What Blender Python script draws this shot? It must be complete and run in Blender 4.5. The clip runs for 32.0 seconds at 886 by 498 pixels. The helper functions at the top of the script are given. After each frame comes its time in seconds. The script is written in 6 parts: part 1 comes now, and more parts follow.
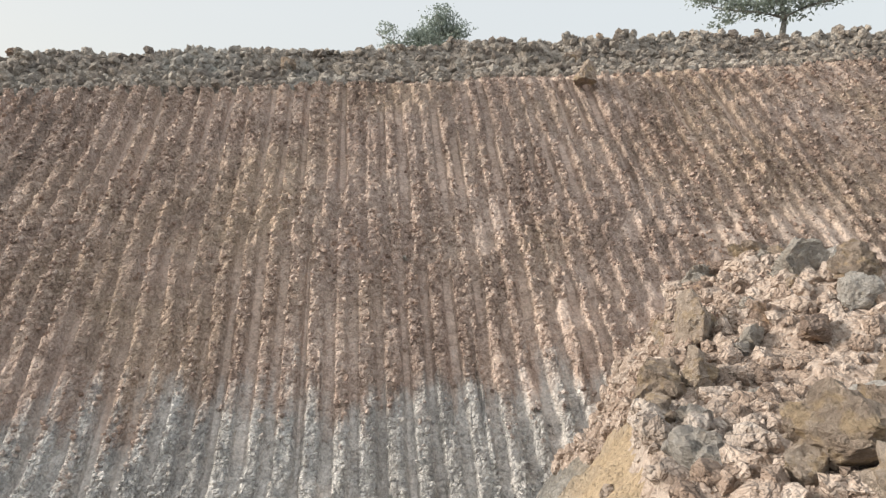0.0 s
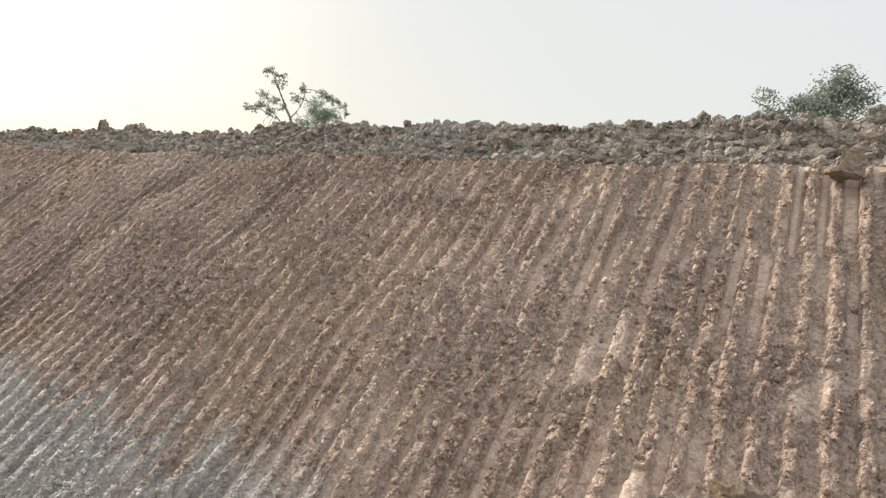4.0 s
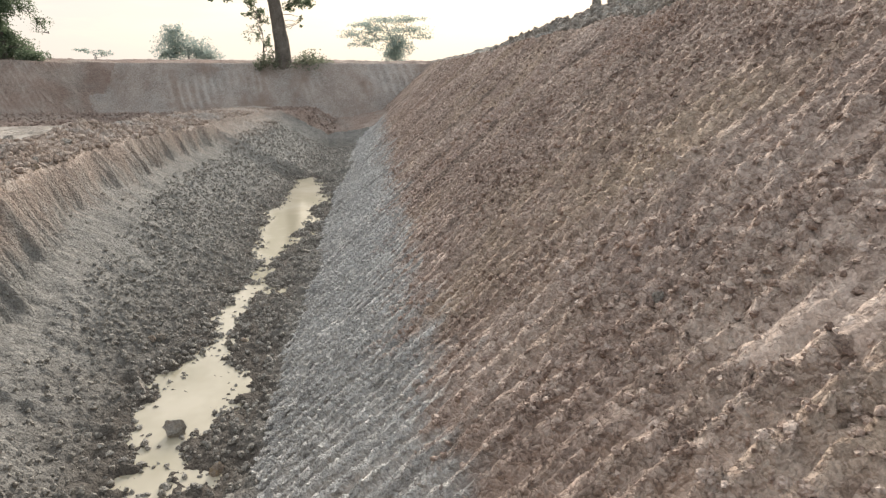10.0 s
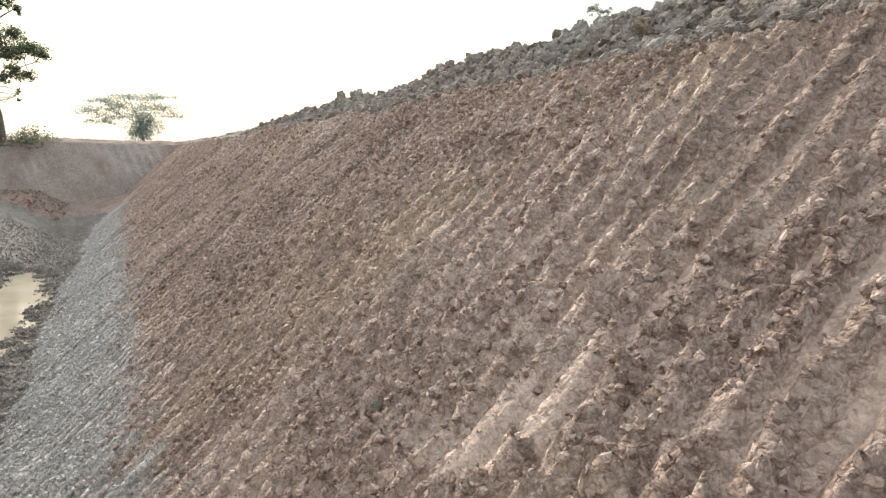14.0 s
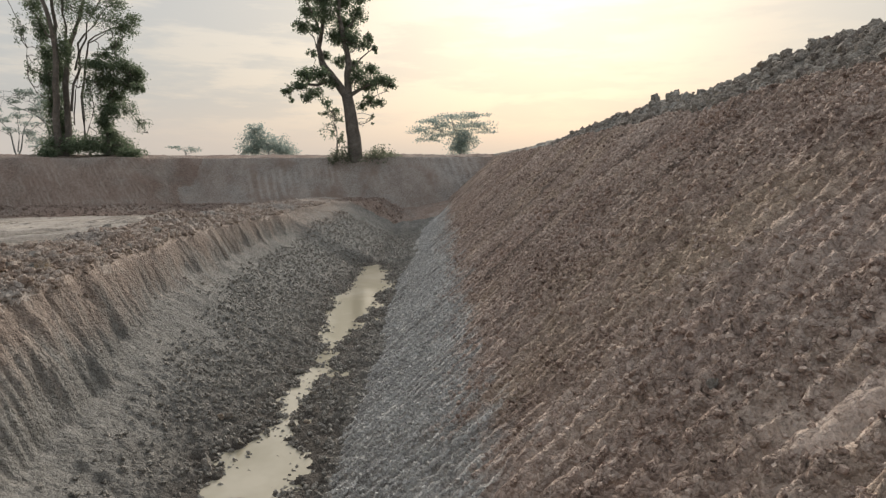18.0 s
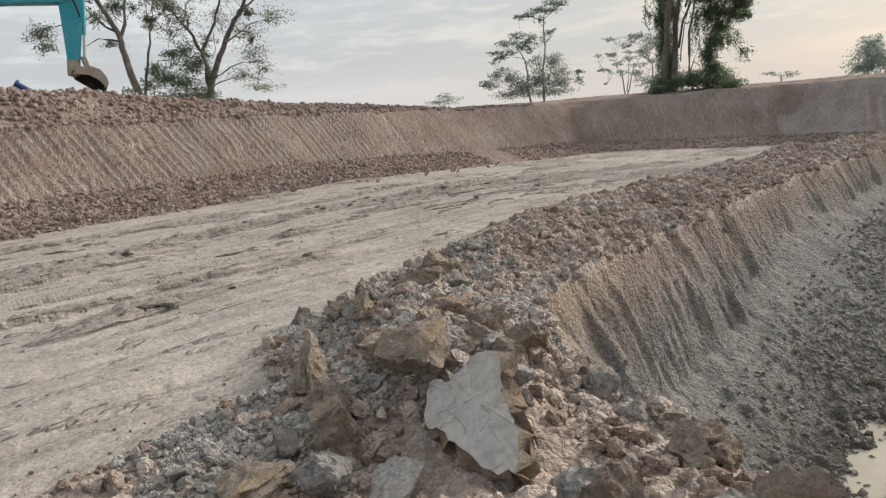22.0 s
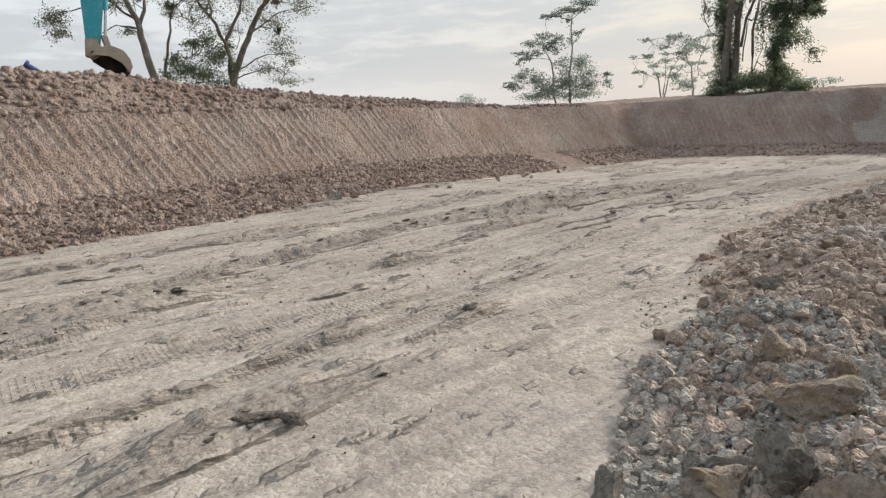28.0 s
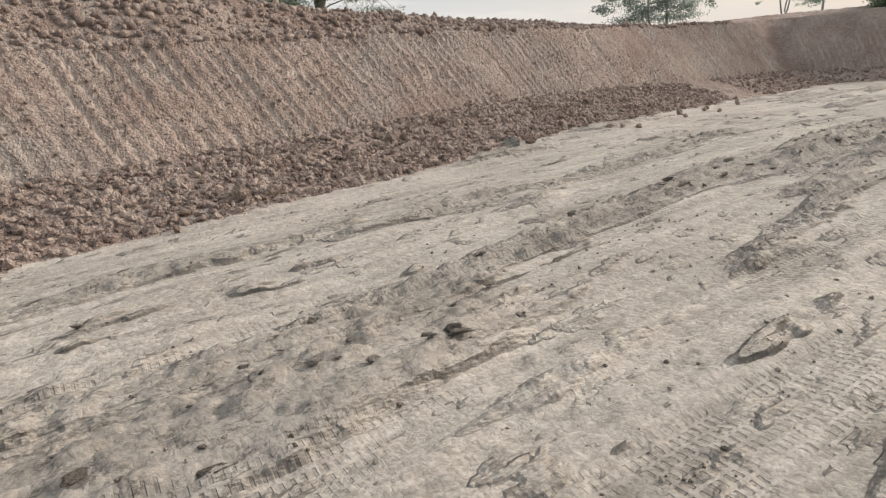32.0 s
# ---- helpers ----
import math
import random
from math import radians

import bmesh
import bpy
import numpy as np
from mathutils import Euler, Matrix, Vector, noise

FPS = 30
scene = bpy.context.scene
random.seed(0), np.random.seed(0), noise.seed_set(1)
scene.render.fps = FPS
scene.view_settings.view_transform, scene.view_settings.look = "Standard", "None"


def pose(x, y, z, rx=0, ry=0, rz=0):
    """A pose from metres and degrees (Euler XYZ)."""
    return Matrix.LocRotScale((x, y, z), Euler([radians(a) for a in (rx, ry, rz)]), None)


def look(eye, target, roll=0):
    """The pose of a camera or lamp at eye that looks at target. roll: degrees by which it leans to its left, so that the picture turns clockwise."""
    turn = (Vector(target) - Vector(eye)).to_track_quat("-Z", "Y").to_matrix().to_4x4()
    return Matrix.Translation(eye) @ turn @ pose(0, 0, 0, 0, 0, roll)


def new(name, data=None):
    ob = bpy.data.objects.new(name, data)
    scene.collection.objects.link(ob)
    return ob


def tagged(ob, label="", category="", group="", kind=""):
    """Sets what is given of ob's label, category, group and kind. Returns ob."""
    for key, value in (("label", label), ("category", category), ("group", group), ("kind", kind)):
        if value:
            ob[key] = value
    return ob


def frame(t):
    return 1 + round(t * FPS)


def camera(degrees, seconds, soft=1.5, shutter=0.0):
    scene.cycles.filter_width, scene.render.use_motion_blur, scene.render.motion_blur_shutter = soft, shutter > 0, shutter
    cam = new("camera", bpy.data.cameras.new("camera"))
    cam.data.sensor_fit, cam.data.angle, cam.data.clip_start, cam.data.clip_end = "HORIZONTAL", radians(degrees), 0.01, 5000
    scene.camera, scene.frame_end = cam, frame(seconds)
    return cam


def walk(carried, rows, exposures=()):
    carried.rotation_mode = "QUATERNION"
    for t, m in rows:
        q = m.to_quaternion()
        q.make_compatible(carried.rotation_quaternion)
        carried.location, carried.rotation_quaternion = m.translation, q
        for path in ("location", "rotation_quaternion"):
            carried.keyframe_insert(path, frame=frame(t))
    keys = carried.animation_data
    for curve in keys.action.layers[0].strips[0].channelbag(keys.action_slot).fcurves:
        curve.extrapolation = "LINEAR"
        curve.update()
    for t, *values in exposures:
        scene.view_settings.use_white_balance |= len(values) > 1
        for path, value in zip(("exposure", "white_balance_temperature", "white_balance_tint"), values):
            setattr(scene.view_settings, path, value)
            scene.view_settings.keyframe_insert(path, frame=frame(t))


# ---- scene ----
cam = camera(70.9, 32.0, soft=1.3)
PATH = [
    (0, look((-0.796, 0.507, 0.949), (-0.585, 2.488, 0.772), -1.07)),
    (0.4, look((-0.633, 0.462, 1.004), (-0.618, 2.456, 0.850), -0.97)),
    (0.5, look((-0.561, 0.498, 1.041), (-0.510, 2.493, 0.902), 1.16)),
    (1, look((-0.243, 0.615, 1.124), (-0.485, 2.597, 1.028), -0.63)),
    (1.5, look((0.098, 0.723, 1.138), (-0.324, 2.678, 1.097), 4.03)),
    (2, look((0.424, 0.842, 1.178), (-0.341, 2.690, 1.158), 3.83)),
    (2.5, look((0.749, 0.998, 1.287), (-0.118, 2.800, 1.266), 4.25)),
    (2.9, look((0.991, 1.119, 1.326), (-0.097, 2.795, 1.246), 7.37)),
    (3, look((1.035, 1.170, 1.329), (-0.029, 2.863, 1.266), 7.40)),
    (3.5, look((1.320, 1.405, 1.392), (0.395, 3.178, 1.341), 7.13)),
    (5.5, look((2.166, 2.838, 1.365), (0.899, 4.383, 1.277), 6.33)),
    (6, look((2.330, 3.269, 1.423), (1.137, 4.864, 1.240), 9.71)),
    (6.5, look((2.513, 3.635, 1.465), (1.279, 5.209, 1.528), 6.89)),
    (6.6, look((2.572, 3.743, 1.530), (1.195, 5.193, 1.547), 7.23)),
    (6.9, look((2.789, 3.953, 1.636), (1.293, 5.270, 1.473), 5.09)),
    (7, look((2.776, 3.998, 1.647), (1.269, 5.297, 1.444), 4.21)),
    (7.5, look((2.707, 4.225, 1.748), (0.957, 5.180, 1.586), 4.75)),
    (8, look((2.709, 4.432, 1.744), (0.988, 5.394, 1.412), 2.71)),
    (8.1, look((2.743, 4.463, 1.738), (0.965, 5.317, 1.407), 0.89)),
    (8.5, look((2.688, 4.595, 1.719), (0.910, 5.443, 1.373), 0.41)),
    (9, look((2.577, 4.733, 1.589), (0.695, 5.394, 1.440), 1.58)),
    (9.5, look((2.528, 4.838, 1.555), (0.631, 5.374, 1.216), 0.57)),
    (10, look((2.395, 5.006, 1.481), (0.484, 5.203, 0.925), 0.26)),
    (10.5, look((2.398, 5.033, 1.541), (0.463, 5.114, 1.039), -2.45)),
    (11, look((2.421, 5.021, 1.558), (0.456, 5.025, 1.186), -0.33)),
    (11.5, look((2.417, 5.008, 1.564), (0.457, 5.018, 1.170), 0.20)),
    (12, look((2.382, 5.031, 1.552), (0.425, 4.941, 1.149), 0.38)),
    (12.5, look((2.352, 5.109, 1.537), (0.409, 5.035, 1.070), -1.08)),
    (13, look((2.302, 5.244, 1.518), (0.393, 5.568, 1.014), -0.53)),
    (13.5, look((2.286, 5.341, 1.582), (0.480, 6.128, 1.238), 2.23)),
    (14, look((2.326, 5.344, 1.630), (0.565, 6.242, 1.327), 1.39)),
    (14.5, look((2.267, 5.255, 1.556), (0.449, 5.924, 1.059), -0.40)),
    (16.5, look((2.328, 5.008, 1.495), (0.363, 5.133, 1.147), 0.71)),
    (17, look((2.489, 4.999, 1.534), (0.497, 4.921, 1.373), -4.45)),
    (17.5, look((2.539, 4.998, 1.508), (0.554, 5.030, 1.269), 0.25)),
    (18, look((2.608, 5.026, 1.503), (0.628, 5.025, 1.224), -0.21)),
    (18.5, look((2.627, 5.028, 1.507), (0.656, 4.911, 1.190), -3.43)),
    (19, look((2.636, 5.006, 1.510), (0.691, 4.713, 1.146), -4.31)),
    (19.5, look((2.622, 4.981, 1.525), (0.672, 4.631, 1.255), -1.36)),
    (20, look((2.651, 4.941, 1.492), (0.789, 4.274, 1.198), 2.05)),
    (20.5, look((2.687, 4.756, 1.510), (0.939, 3.838, 1.195), 1.83)),
    (20.8, look((2.739, 4.656, 1.546), (1.084, 3.557, 1.319), -0.84)),
    (21, look((2.773, 4.582, 1.602), (1.216, 3.377, 1.244), -2.23)),
    (21.5, look((2.809, 4.471, 1.667), (1.450, 3.055, 1.282), -2.05)),
    (22, look((2.782, 4.199, 1.592), (1.535, 2.692, 1.173), -4.67)),
    (22.5, look((2.727, 3.904, 1.633), (1.503, 2.387, 1.183), -6.31)),
    (23, look((2.725, 3.807, 1.726), (1.649, 2.234, 1.121), -8.81)),
    (23.5, look((2.685, 3.663, 1.716), (1.561, 2.105, 1.157), -6.19)),
    (24, look((2.632, 3.495, 1.692), (1.494, 1.965, 1.090), -7.53)),
    (24.5, look((2.501, 3.209, 1.513), (1.202, 1.764, 1.041), -2.41)),
    (25, look((2.477, 2.947, 1.481), (1.188, 1.443, 1.203), -3.68)),
    (25.5, look((2.460, 2.630, 1.455), (1.172, 1.152, 1.059), -5.50)),
    (27.5, look((2.337, 1.325, 1.503), (1.013, -0.096, 1.027), -6.06)),
    (28, look((2.421, 1.034, 1.523), (1.183, -0.483, 1.114), -3.59)),
    (28.5, look((2.451, 0.678, 1.513), (1.292, -0.905, 1.129), -4.32)),
    (29, look((2.470, 0.232, 1.520), (1.374, -1.404, 1.170), -8.01)),
    (29.5, look((2.511, -0.204, 1.520), (1.538, -1.924, 1.208), -5.52)),
    (29.6, look((2.534, -0.277, 1.515), (1.589, -2.007, 1.177), -7.09)),
    (30, look((2.477, -0.667, 1.524), (1.391, -2.314, 1.197), -8.01)),
    (30.3, look((2.457, -0.946, 1.562), (1.383, -2.609, 1.274), -8.78)),
    (30.5, look((2.468, -1.072, 1.540), (1.447, -2.751, 1.166), -5.89)),
    (31, look((2.457, -1.511, 1.495), (1.412, -3.156, 1.045), -5.45)),
    (31.3, look((2.420, -1.818, 1.435), (1.341, -3.403, 0.866), -5.36)),
    (31.5, look((2.405, -2.010, 1.476), (1.302, -3.565, 0.872), -5.34)),
    (32, look((2.456, -2.388, 1.492), (1.420, -3.995, 0.906), -5.57)),
]
EXPOSURES = [(0, 0.63, 6550, 10), (2, 0.59, 6850, 10), (3, 0.61, 6850, 10), (6, 0.81, 6700, 10), (7, 0.28, 6850, 10), (8, 0.55, 6600, 10), (9, 0.23, 6500, 10), (10, 0.65, 6450, 10), (11, 0.57, 6500, 10), (12, 0.63, 6500, 10), (13, 0.75, 6500, 10), (14, 0.88, 6500, 10), (17, -0.24, 6500, 10), (18, -0.06, 6450, 10), (19, 0.58, 6550, 10), (20, 0.3, 6400, 10), (21, 0.21, 6350, 10), (23, 0.16, 6350, 10), (24.5, 0.3, 6350, 10), (28, 0.31, 6350, 10), (29, 0.23, 6350, 10), (31, 0.23, 6450, 10), (32, 0.38, 6450, 10)]
walk(cam, PATH, EXPOSURES)

# ---- light: hazy evening sky, low veiled sun down the trench ----
SUN_YAW, SUN_EL = 80.0, 24.0
world = bpy.data.worlds.new("sky")
scene.world = world
world.use_nodes = True
wt = world.node_tree
wt.nodes.clear()


def wnode(kind, operation="", blend=""):
    n = wt.nodes.new(kind)
    if operation:
        n.operation = operation
    if blend:
        n.blend_type = blend
    return n


def wlink(a, b):
    wt.links.new(a, b)


def wramp(fac, stops, interp="LINEAR"):
    r = wnode("ShaderNodeValToRGB")
    r.color_ramp.interpolation = interp
    e = r.color_ramp.elements
    while len(e) < len(stops):
        e.new(0.5)
    for el, (p, c) in zip(e, stops):
        el.position, el.color = p, (*c, 1)
    wlink(fac, r.inputs[0])
    return r.outputs[0]


def wmix(fac, a, b, mode="MIX"):
    m = wnode("ShaderNodeMixRGB", blend=mode)
    for sock, val in zip(m.inputs, (fac, a, b)):
        if hasattr(val, "is_linked"):
            wlink(val, sock)
        else:
            sock.default_value = val if isinstance(val, float) else (*val, 1)
    return m.outputs[0]


def wmath(op, a, b=0.0):
    m = wnode("ShaderNodeMath", operation=op)
    for sock, val in zip(m.inputs, (a, b)):
        if hasattr(val, "is_linked"):
            wlink(val, sock)
        else:
            sock.default_value = val
    return m.outputs[0]


sky = wnode("ShaderNodeTexSky")
sky.sky_type, sky.sun_disc, sky.sun_elevation, sky.sun_rotation = "NISHITA", False, radians(SUN_EL), radians(-SUN_YAW)
sky.air_density, sky.dust_density = 1.6, 4.0
tc = wnode("ShaderNodeTexCoord")
sep = wnode("ShaderNodeSeparateXYZ")
wlink(tc.outputs["Generated"], sep.inputs[0])
sx, sy, sz = sep.outputs
sun_dir = Vector((-math.sin(radians(SUN_YAW)) * math.cos(radians(SUN_EL)), math.cos(radians(SUN_YAW)) * math.cos(radians(SUN_EL)), math.sin(radians(SUN_EL))))
dotn = wnode("ShaderNodeVectorMath", operation="DOT_PRODUCT")
wlink(tc.outputs["Generated"], dotn.inputs[0])
dotn.inputs[1].default_value = sun_dir
toward = wmath("MULTIPLY", wmath("ADD", dotn.outputs["Value"], 1.0), 0.5)
# veil of high haze: grey-blue away from the sun, cream towards it, peach low down
veil = wramp(toward, [(0.0, (0.66, 0.71, 0.76)), (0.45, (0.72, 0.75, 0.78)), (0.70, (0.74, 0.75, 0.75)), (0.88, (0.70, 0.68, 0.64)), (0.97, (0.80, 0.76, 0.70)), (1.0, (0.95, 0.89, 0.80))])
low = wramp(wmath("ABSOLUTE", sz), [(0.0, (1, 1, 1)), (0.16, (0.45, 0.45, 0.45)), (0.4, (0, 0, 0))])
glow = wmath("MULTIPLY", wramp(toward, [(0.5, (0, 0, 0)), (0.9, (1, 1, 1))]), low)
veil = wmix(wmath("MULTIPLY", glow, 0.55), veil, (0.76, 0.645, 0.565))
# long flat cloud bands, seen where the sky is low
flat = wnode("ShaderNodeMapping")
flat.inputs["Scale"].default_value = (1.5, 1.5, 7.5)
flat.inputs["Location"].default_value = (3.4, 1.2, 5.1)
flat.inputs["Rotation"].default_value = (radians(5), radians(-4), 0)
wlink(tc.outputs["Generated"], flat.inputs["Vector"])
cn = wnode("ShaderNodeTexNoise")
cn.inputs["Scale"].default_value, cn.inputs["Detail"].default_value, cn.inputs["Roughness"].default_value = 1.7, 6.0, 0.62
wlink(flat.outputs[0], cn.inputs["Vector"])
thin = wnode("ShaderNodeMapping")
thin.inputs["Scale"].default_value, thin.inputs["Location"].default_value = (4.0, 4.0, 26.0), (0.7, 2.2, 0.4)
wlink(tc.outputs["Generated"], thin.inputs["Vector"])
cn2 = wnode("ShaderNodeTexNoise")
cn2.inputs["Scale"].default_value, cn2.inputs["Detail"].default_value, cn2.inputs["Roughness"].default_value = 1.6, 6.0, 0.6
wlink(thin.outputs[0], cn2.inputs["Vector"])
wisps = wmath("ADD", wmath("MULTIPLY", cn.outputs["Fac"], 0.6), wmath("MULTIPLY", cn2.outputs["Fac"], 0.4))
band = wramp(wisps, [(0.43, (0, 0, 0)), (0.54, (1, 1, 1))], "EASE")
high = wramp(sz, [(0.02, (0, 0, 0)), (0.09, (1, 1, 1)), (0.45, (1, 1, 1)), (0.8, (0.3, 0.3, 0.3))])
clear = wramp(sy, [(0.3, (1, 1, 1)), (0.75, (0.1, 0.1, 0.1))])
veil = wmix(wramp(sy, [(0.2, (0, 0, 0)), (0.75, (0.7, 0.7, 0.7))]), veil, (0.46, 0.49, 0.51))
veil = wmix(wmath("MULTIPLY", wmath("MULTIPLY", wmath("MULTIPLY", band, high), clear), 0.75), veil, (0.52, 0.54, 0.565))
mixed = wmix(0.82, wmix(1.0, sky.outputs[0], (0.1, 0.1, 0.1), "MULTIPLY"), veil)
bg = wnode("ShaderNodeBackground")
bg.inputs["Strength"].default_value = 1.0
wlink(mixed, bg.inputs["Color"])
wo = wnode("ShaderNodeOutputWorld")
wlink(bg.outputs[0], wo.inputs["Surface"])

sun = new("sun", bpy.data.lights.new("sun", "SUN"))
sun.data.energy, sun.data.angle, sun.data.color = 3.0, radians(18), (1.0, 0.92, 0.83)
sun.matrix_world = look(sun_dir * 50, (0, 0, 0))

# ---- materials ----
class Mat:
    """A node material with a Principled surface."""

    def __init__(self, name, rough=0.9):
        self.m = bpy.data.materials.new(name)
        self.m.use_nodes = True
        self.t = self.m.node_tree
        self.b = self.t.nodes["Principled BSDF"]
        self.b.inputs["Roughness"].default_value = rough
        self.b.inputs["Specular IOR Level"].default_value = 0.2
        self.geo = self.node("ShaderNodeNewGeometry").outputs["Position"]
        self.obj = self.node("ShaderNodeTexCoord").outputs["Object"]

    def node(self, kind, operation="", blend="", feature="", attribute=""):
        n = self.t.nodes.new(kind)
        if operation:
            n.operation = operation
        if blend:
            n.blend_type = blend
        if feature:
            n.feature = feature
        if attribute:
            n.attribute_name = attribute
        return n

    def put(self, sock, val):
        if hasattr(val, "is_linked"):
            self.t.links.new(val, sock)
        elif isinstance(val, (int, float)):
            sock.default_value = val
        else:
            sock.default_value = (*val, 1) if len(val) == 3 and sock.type == "RGBA" else val

    def noise(self, scale, detail=4.0, rough=0.55, vec=None, stretch=None):
        n = self.node("ShaderNodeTexNoise")
        v = vec or self.geo
        if stretch:
            mp = self.node("ShaderNodeMapping")
            mp.inputs["Scale"].default_value = stretch
            self.put(mp.inputs["Vector"], v)
            v = mp.outputs[0]
        self.put(n.inputs["Vector"], v)
        n.inputs["Scale"].default_value, n.inputs["Detail"].default_value, n.inputs["Roughness"].default_value = scale, detail, rough
        return n.outputs["Fac"]

    def voronoi(self, scale, feature="F1", vec=None):
        n = self.node("ShaderNodeTexVoronoi", feature=feature)
        self.put(n.inputs["Vector"], vec or self.geo)
        n.inputs["Scale"].default_value = scale
        return n.outputs["Distance"]

    def ramp(self, fac, stops):
        r = self.node("ShaderNodeValToRGB")
        e = r.color_ramp.elements
        while len(e) < len(stops):
            e.new(0.5)
        for el, (p, c) in zip(e, stops):
            el.position = p
            el.color = (*c, 1) if not isinstance(c, (int, float)) else (c, c, c, 1)
        self.put(r.inputs[0], fac)
        return r.outputs[0]

    def mix(self, fac, a, b, mode="MIX"):
        m = self.node("ShaderNodeMixRGB", blend=mode)
        for sock, val in zip(m.inputs, (fac, a, b)):
            self.put(sock, val)
        return m.outputs[0]

    def math(self, op, a, b=0.0):
        m = self.node("ShaderNodeMath", operation=op)
        m.use_clamp = False
        self.put(m.inputs[0], a)
        self.put(m.inputs[1], b)
        return m.outputs[0]

    def attr(self, name):
        return self.node("ShaderNodeAttribute", attribute=name).outputs["Fac"]

    def random(self):
        return self.node("ShaderNodeObjectInfo").outputs["Random"]

    def island(self):
        return self.node("ShaderNodeNewGeometry").outputs["Random Per Island"]

    def axis(self, k):
        n = self.node("ShaderNodeSeparateXYZ")
        self.put(n.inputs[0], self.geo)
        return n.outputs[k]

    def done(self, colour, bump=None, strength=0.5, dist=0.02, rough=None):
        self.put(self.b.inputs["Base Color"], colour)
        if rough is not None:
            self.put(self.b.inputs["Roughness"], rough)
        if bump is not None:
            n = self.node("ShaderNodeBump")
            n.inputs["Strength"].default_value, n.inputs["Distance"].default_value = strength, dist
            self.put(n.inputs["Height"], bump)
            self.put(self.b.inputs["Normal"], n.outputs[0])
        return self.m


def earth(name, dark, mid, pale, grey=None, grey_top=0.0, grey_soft=0.5, stain=None, scrape_col=None, loose=False, flaky=False, seam=False, relief=0.05, ochre=None):
    """Dug soil: three tones by noise, crumbs of differing tone, a smooth scraped film in the tooth marks, paler grey clay below a height; loose lumps differ one by one."""
    k = Mat(name, 0.95)
    big, fine, crumb = k.noise(0.9, 5), k.noise(11, 8, 0.72), k.noise(48, 6, 0.7)
    # crumbs: warped cells of two sizes
    warp = k.node("ShaderNodeVectorMath", operation="MULTIPLY_ADD")
    nz = k.node("ShaderNodeTexNoise")
    nz.inputs["Scale"].default_value, nz.inputs["Detail"].default_value = 16, 3
    k.put(nz.inputs["Vector"], k.geo)
    k.put(warp.inputs[0], nz.outputs["Color"])
    warp.inputs[1].default_value = (0.07, 0.07, 0.07)
    k.put(warp.inputs[2], k.geo)
    cell_h, cell_t = [], []
    for sc in ((24.0, 62.0) if not loose else (40.0, 95.0)):
        v = k.node("ShaderNodeTexVoronoi")
        k.put(v.inputs["Vector"], warp.outputs[0])
        v.inputs["Scale"].default_value = sc
        cell_h.append(k.math("SUBTRACT", 1.0, v.outputs["Distance"]))
        bw = k.node("ShaderNodeSeparateXYZ")
        k.put(bw.inputs[0], v.outputs["Color"])
        cell_t.append(bw.outputs[0])
    cells = k.math("ADD", k.math("MULTIPLY", cell_t[0], 0.5), k.math("MULTIPLY", cell_t[1], 0.5))
    tone = k.math("ADD", k.math("MULTIPLY", big, 0.35), k.math("ADD", k.math("MULTIPLY", fine, 0.40), k.math("MULTIPLY", cells, 0.25)))
    if loose:
        tone = k.math("ADD", k.math("MULTIPLY", tone, 0.75), k.math("MULTIPLY", k.island(), 0.25))
    col = k.ramp(tone, [(0.36, dark), (0.5, mid), (0.64, pale)])
    if ochre:
        col = k.mix(k.ramp(k.noise(0.42, 5, 0.62), [(0.48, 0.0), (0.64, 0.6)]), col, k.ramp(tone, [(0.36, tuple(0.5 * c for c in ochre)), (0.5, ochre), (0.64, tuple(1.25 * c for c in ochre))]))
    if stain:
        much = k.ramp(k.noise(0.55, 4, 0.6), [(0.52, 0.0), (0.68, 0.7)])
        if seam:
            much = k.ramp(k.math("ADD", k.math("MULTIPLY", k.axis(0), 0.2), k.noise(0.9, 5, 0.6)), [(0.0, 0.0), (0.5, 0.8)])
        col = k.mix(much, col, stain)
    if grey:
        zz = k.math("ADD", k.axis(2), k.math("MULTIPLY", k.math("SUBTRACT", k.noise(1.1, 6, 0.7), 0.5), 1.0))
        zz = k.math("ADD", zz, k.math("MULTIPLY", k.math("SUBTRACT", k.noise(1.0, 4, 0.6, None, (7.0, 1.2, 1.2)), 0.5), 1.2))
        band = k.ramp(k.math("DIVIDE", k.math("SUBTRACT", grey_top, zz), grey_soft), [(0.0, 0.0), (1.0, 1.0)])
        gt = k.math("ADD", k.math("MULTIPLY", k.noise(6, 7, 0.68), 0.7), k.math("MULTIPLY", cells, 0.3))
        gcol = k.ramp(gt, [(0.36, tuple(0.66 * c for c in grey)), (0.52, grey), (0.68, tuple(min(1, 1.3 * c) for c in grey))])
        col = k.mix(band, col, gcol)
    rough_part = 1.0
    if scrape_col:
        film = k.math("MULTIPLY", k.attr("scrape"), k.ramp(k.noise(3, 5, 0.6), [(0.3, 0.35), (0.6, 1.0)]))
        base = k.mix(0.5, col, scrape_col) if grey else scrape_col
        col = k.mix(k.math("MULTIPLY", film, 0.8), col, base)
        rough_part = k.math("SUBTRACT", 1.0, k.math("MULTIPLY", k.attr("scrape"), 0.9))
    h = k.math("ADD", k.math("MULTIPLY", fine, 0.4), k.math("ADD", k.math("MULTIPLY", cell_h[0], 0.5), k.math("MULTIPLY", cell_h[1], 0.2)))
    h = k.math("ADD", h, k.math("MULTIPLY", crumb, 0.1))
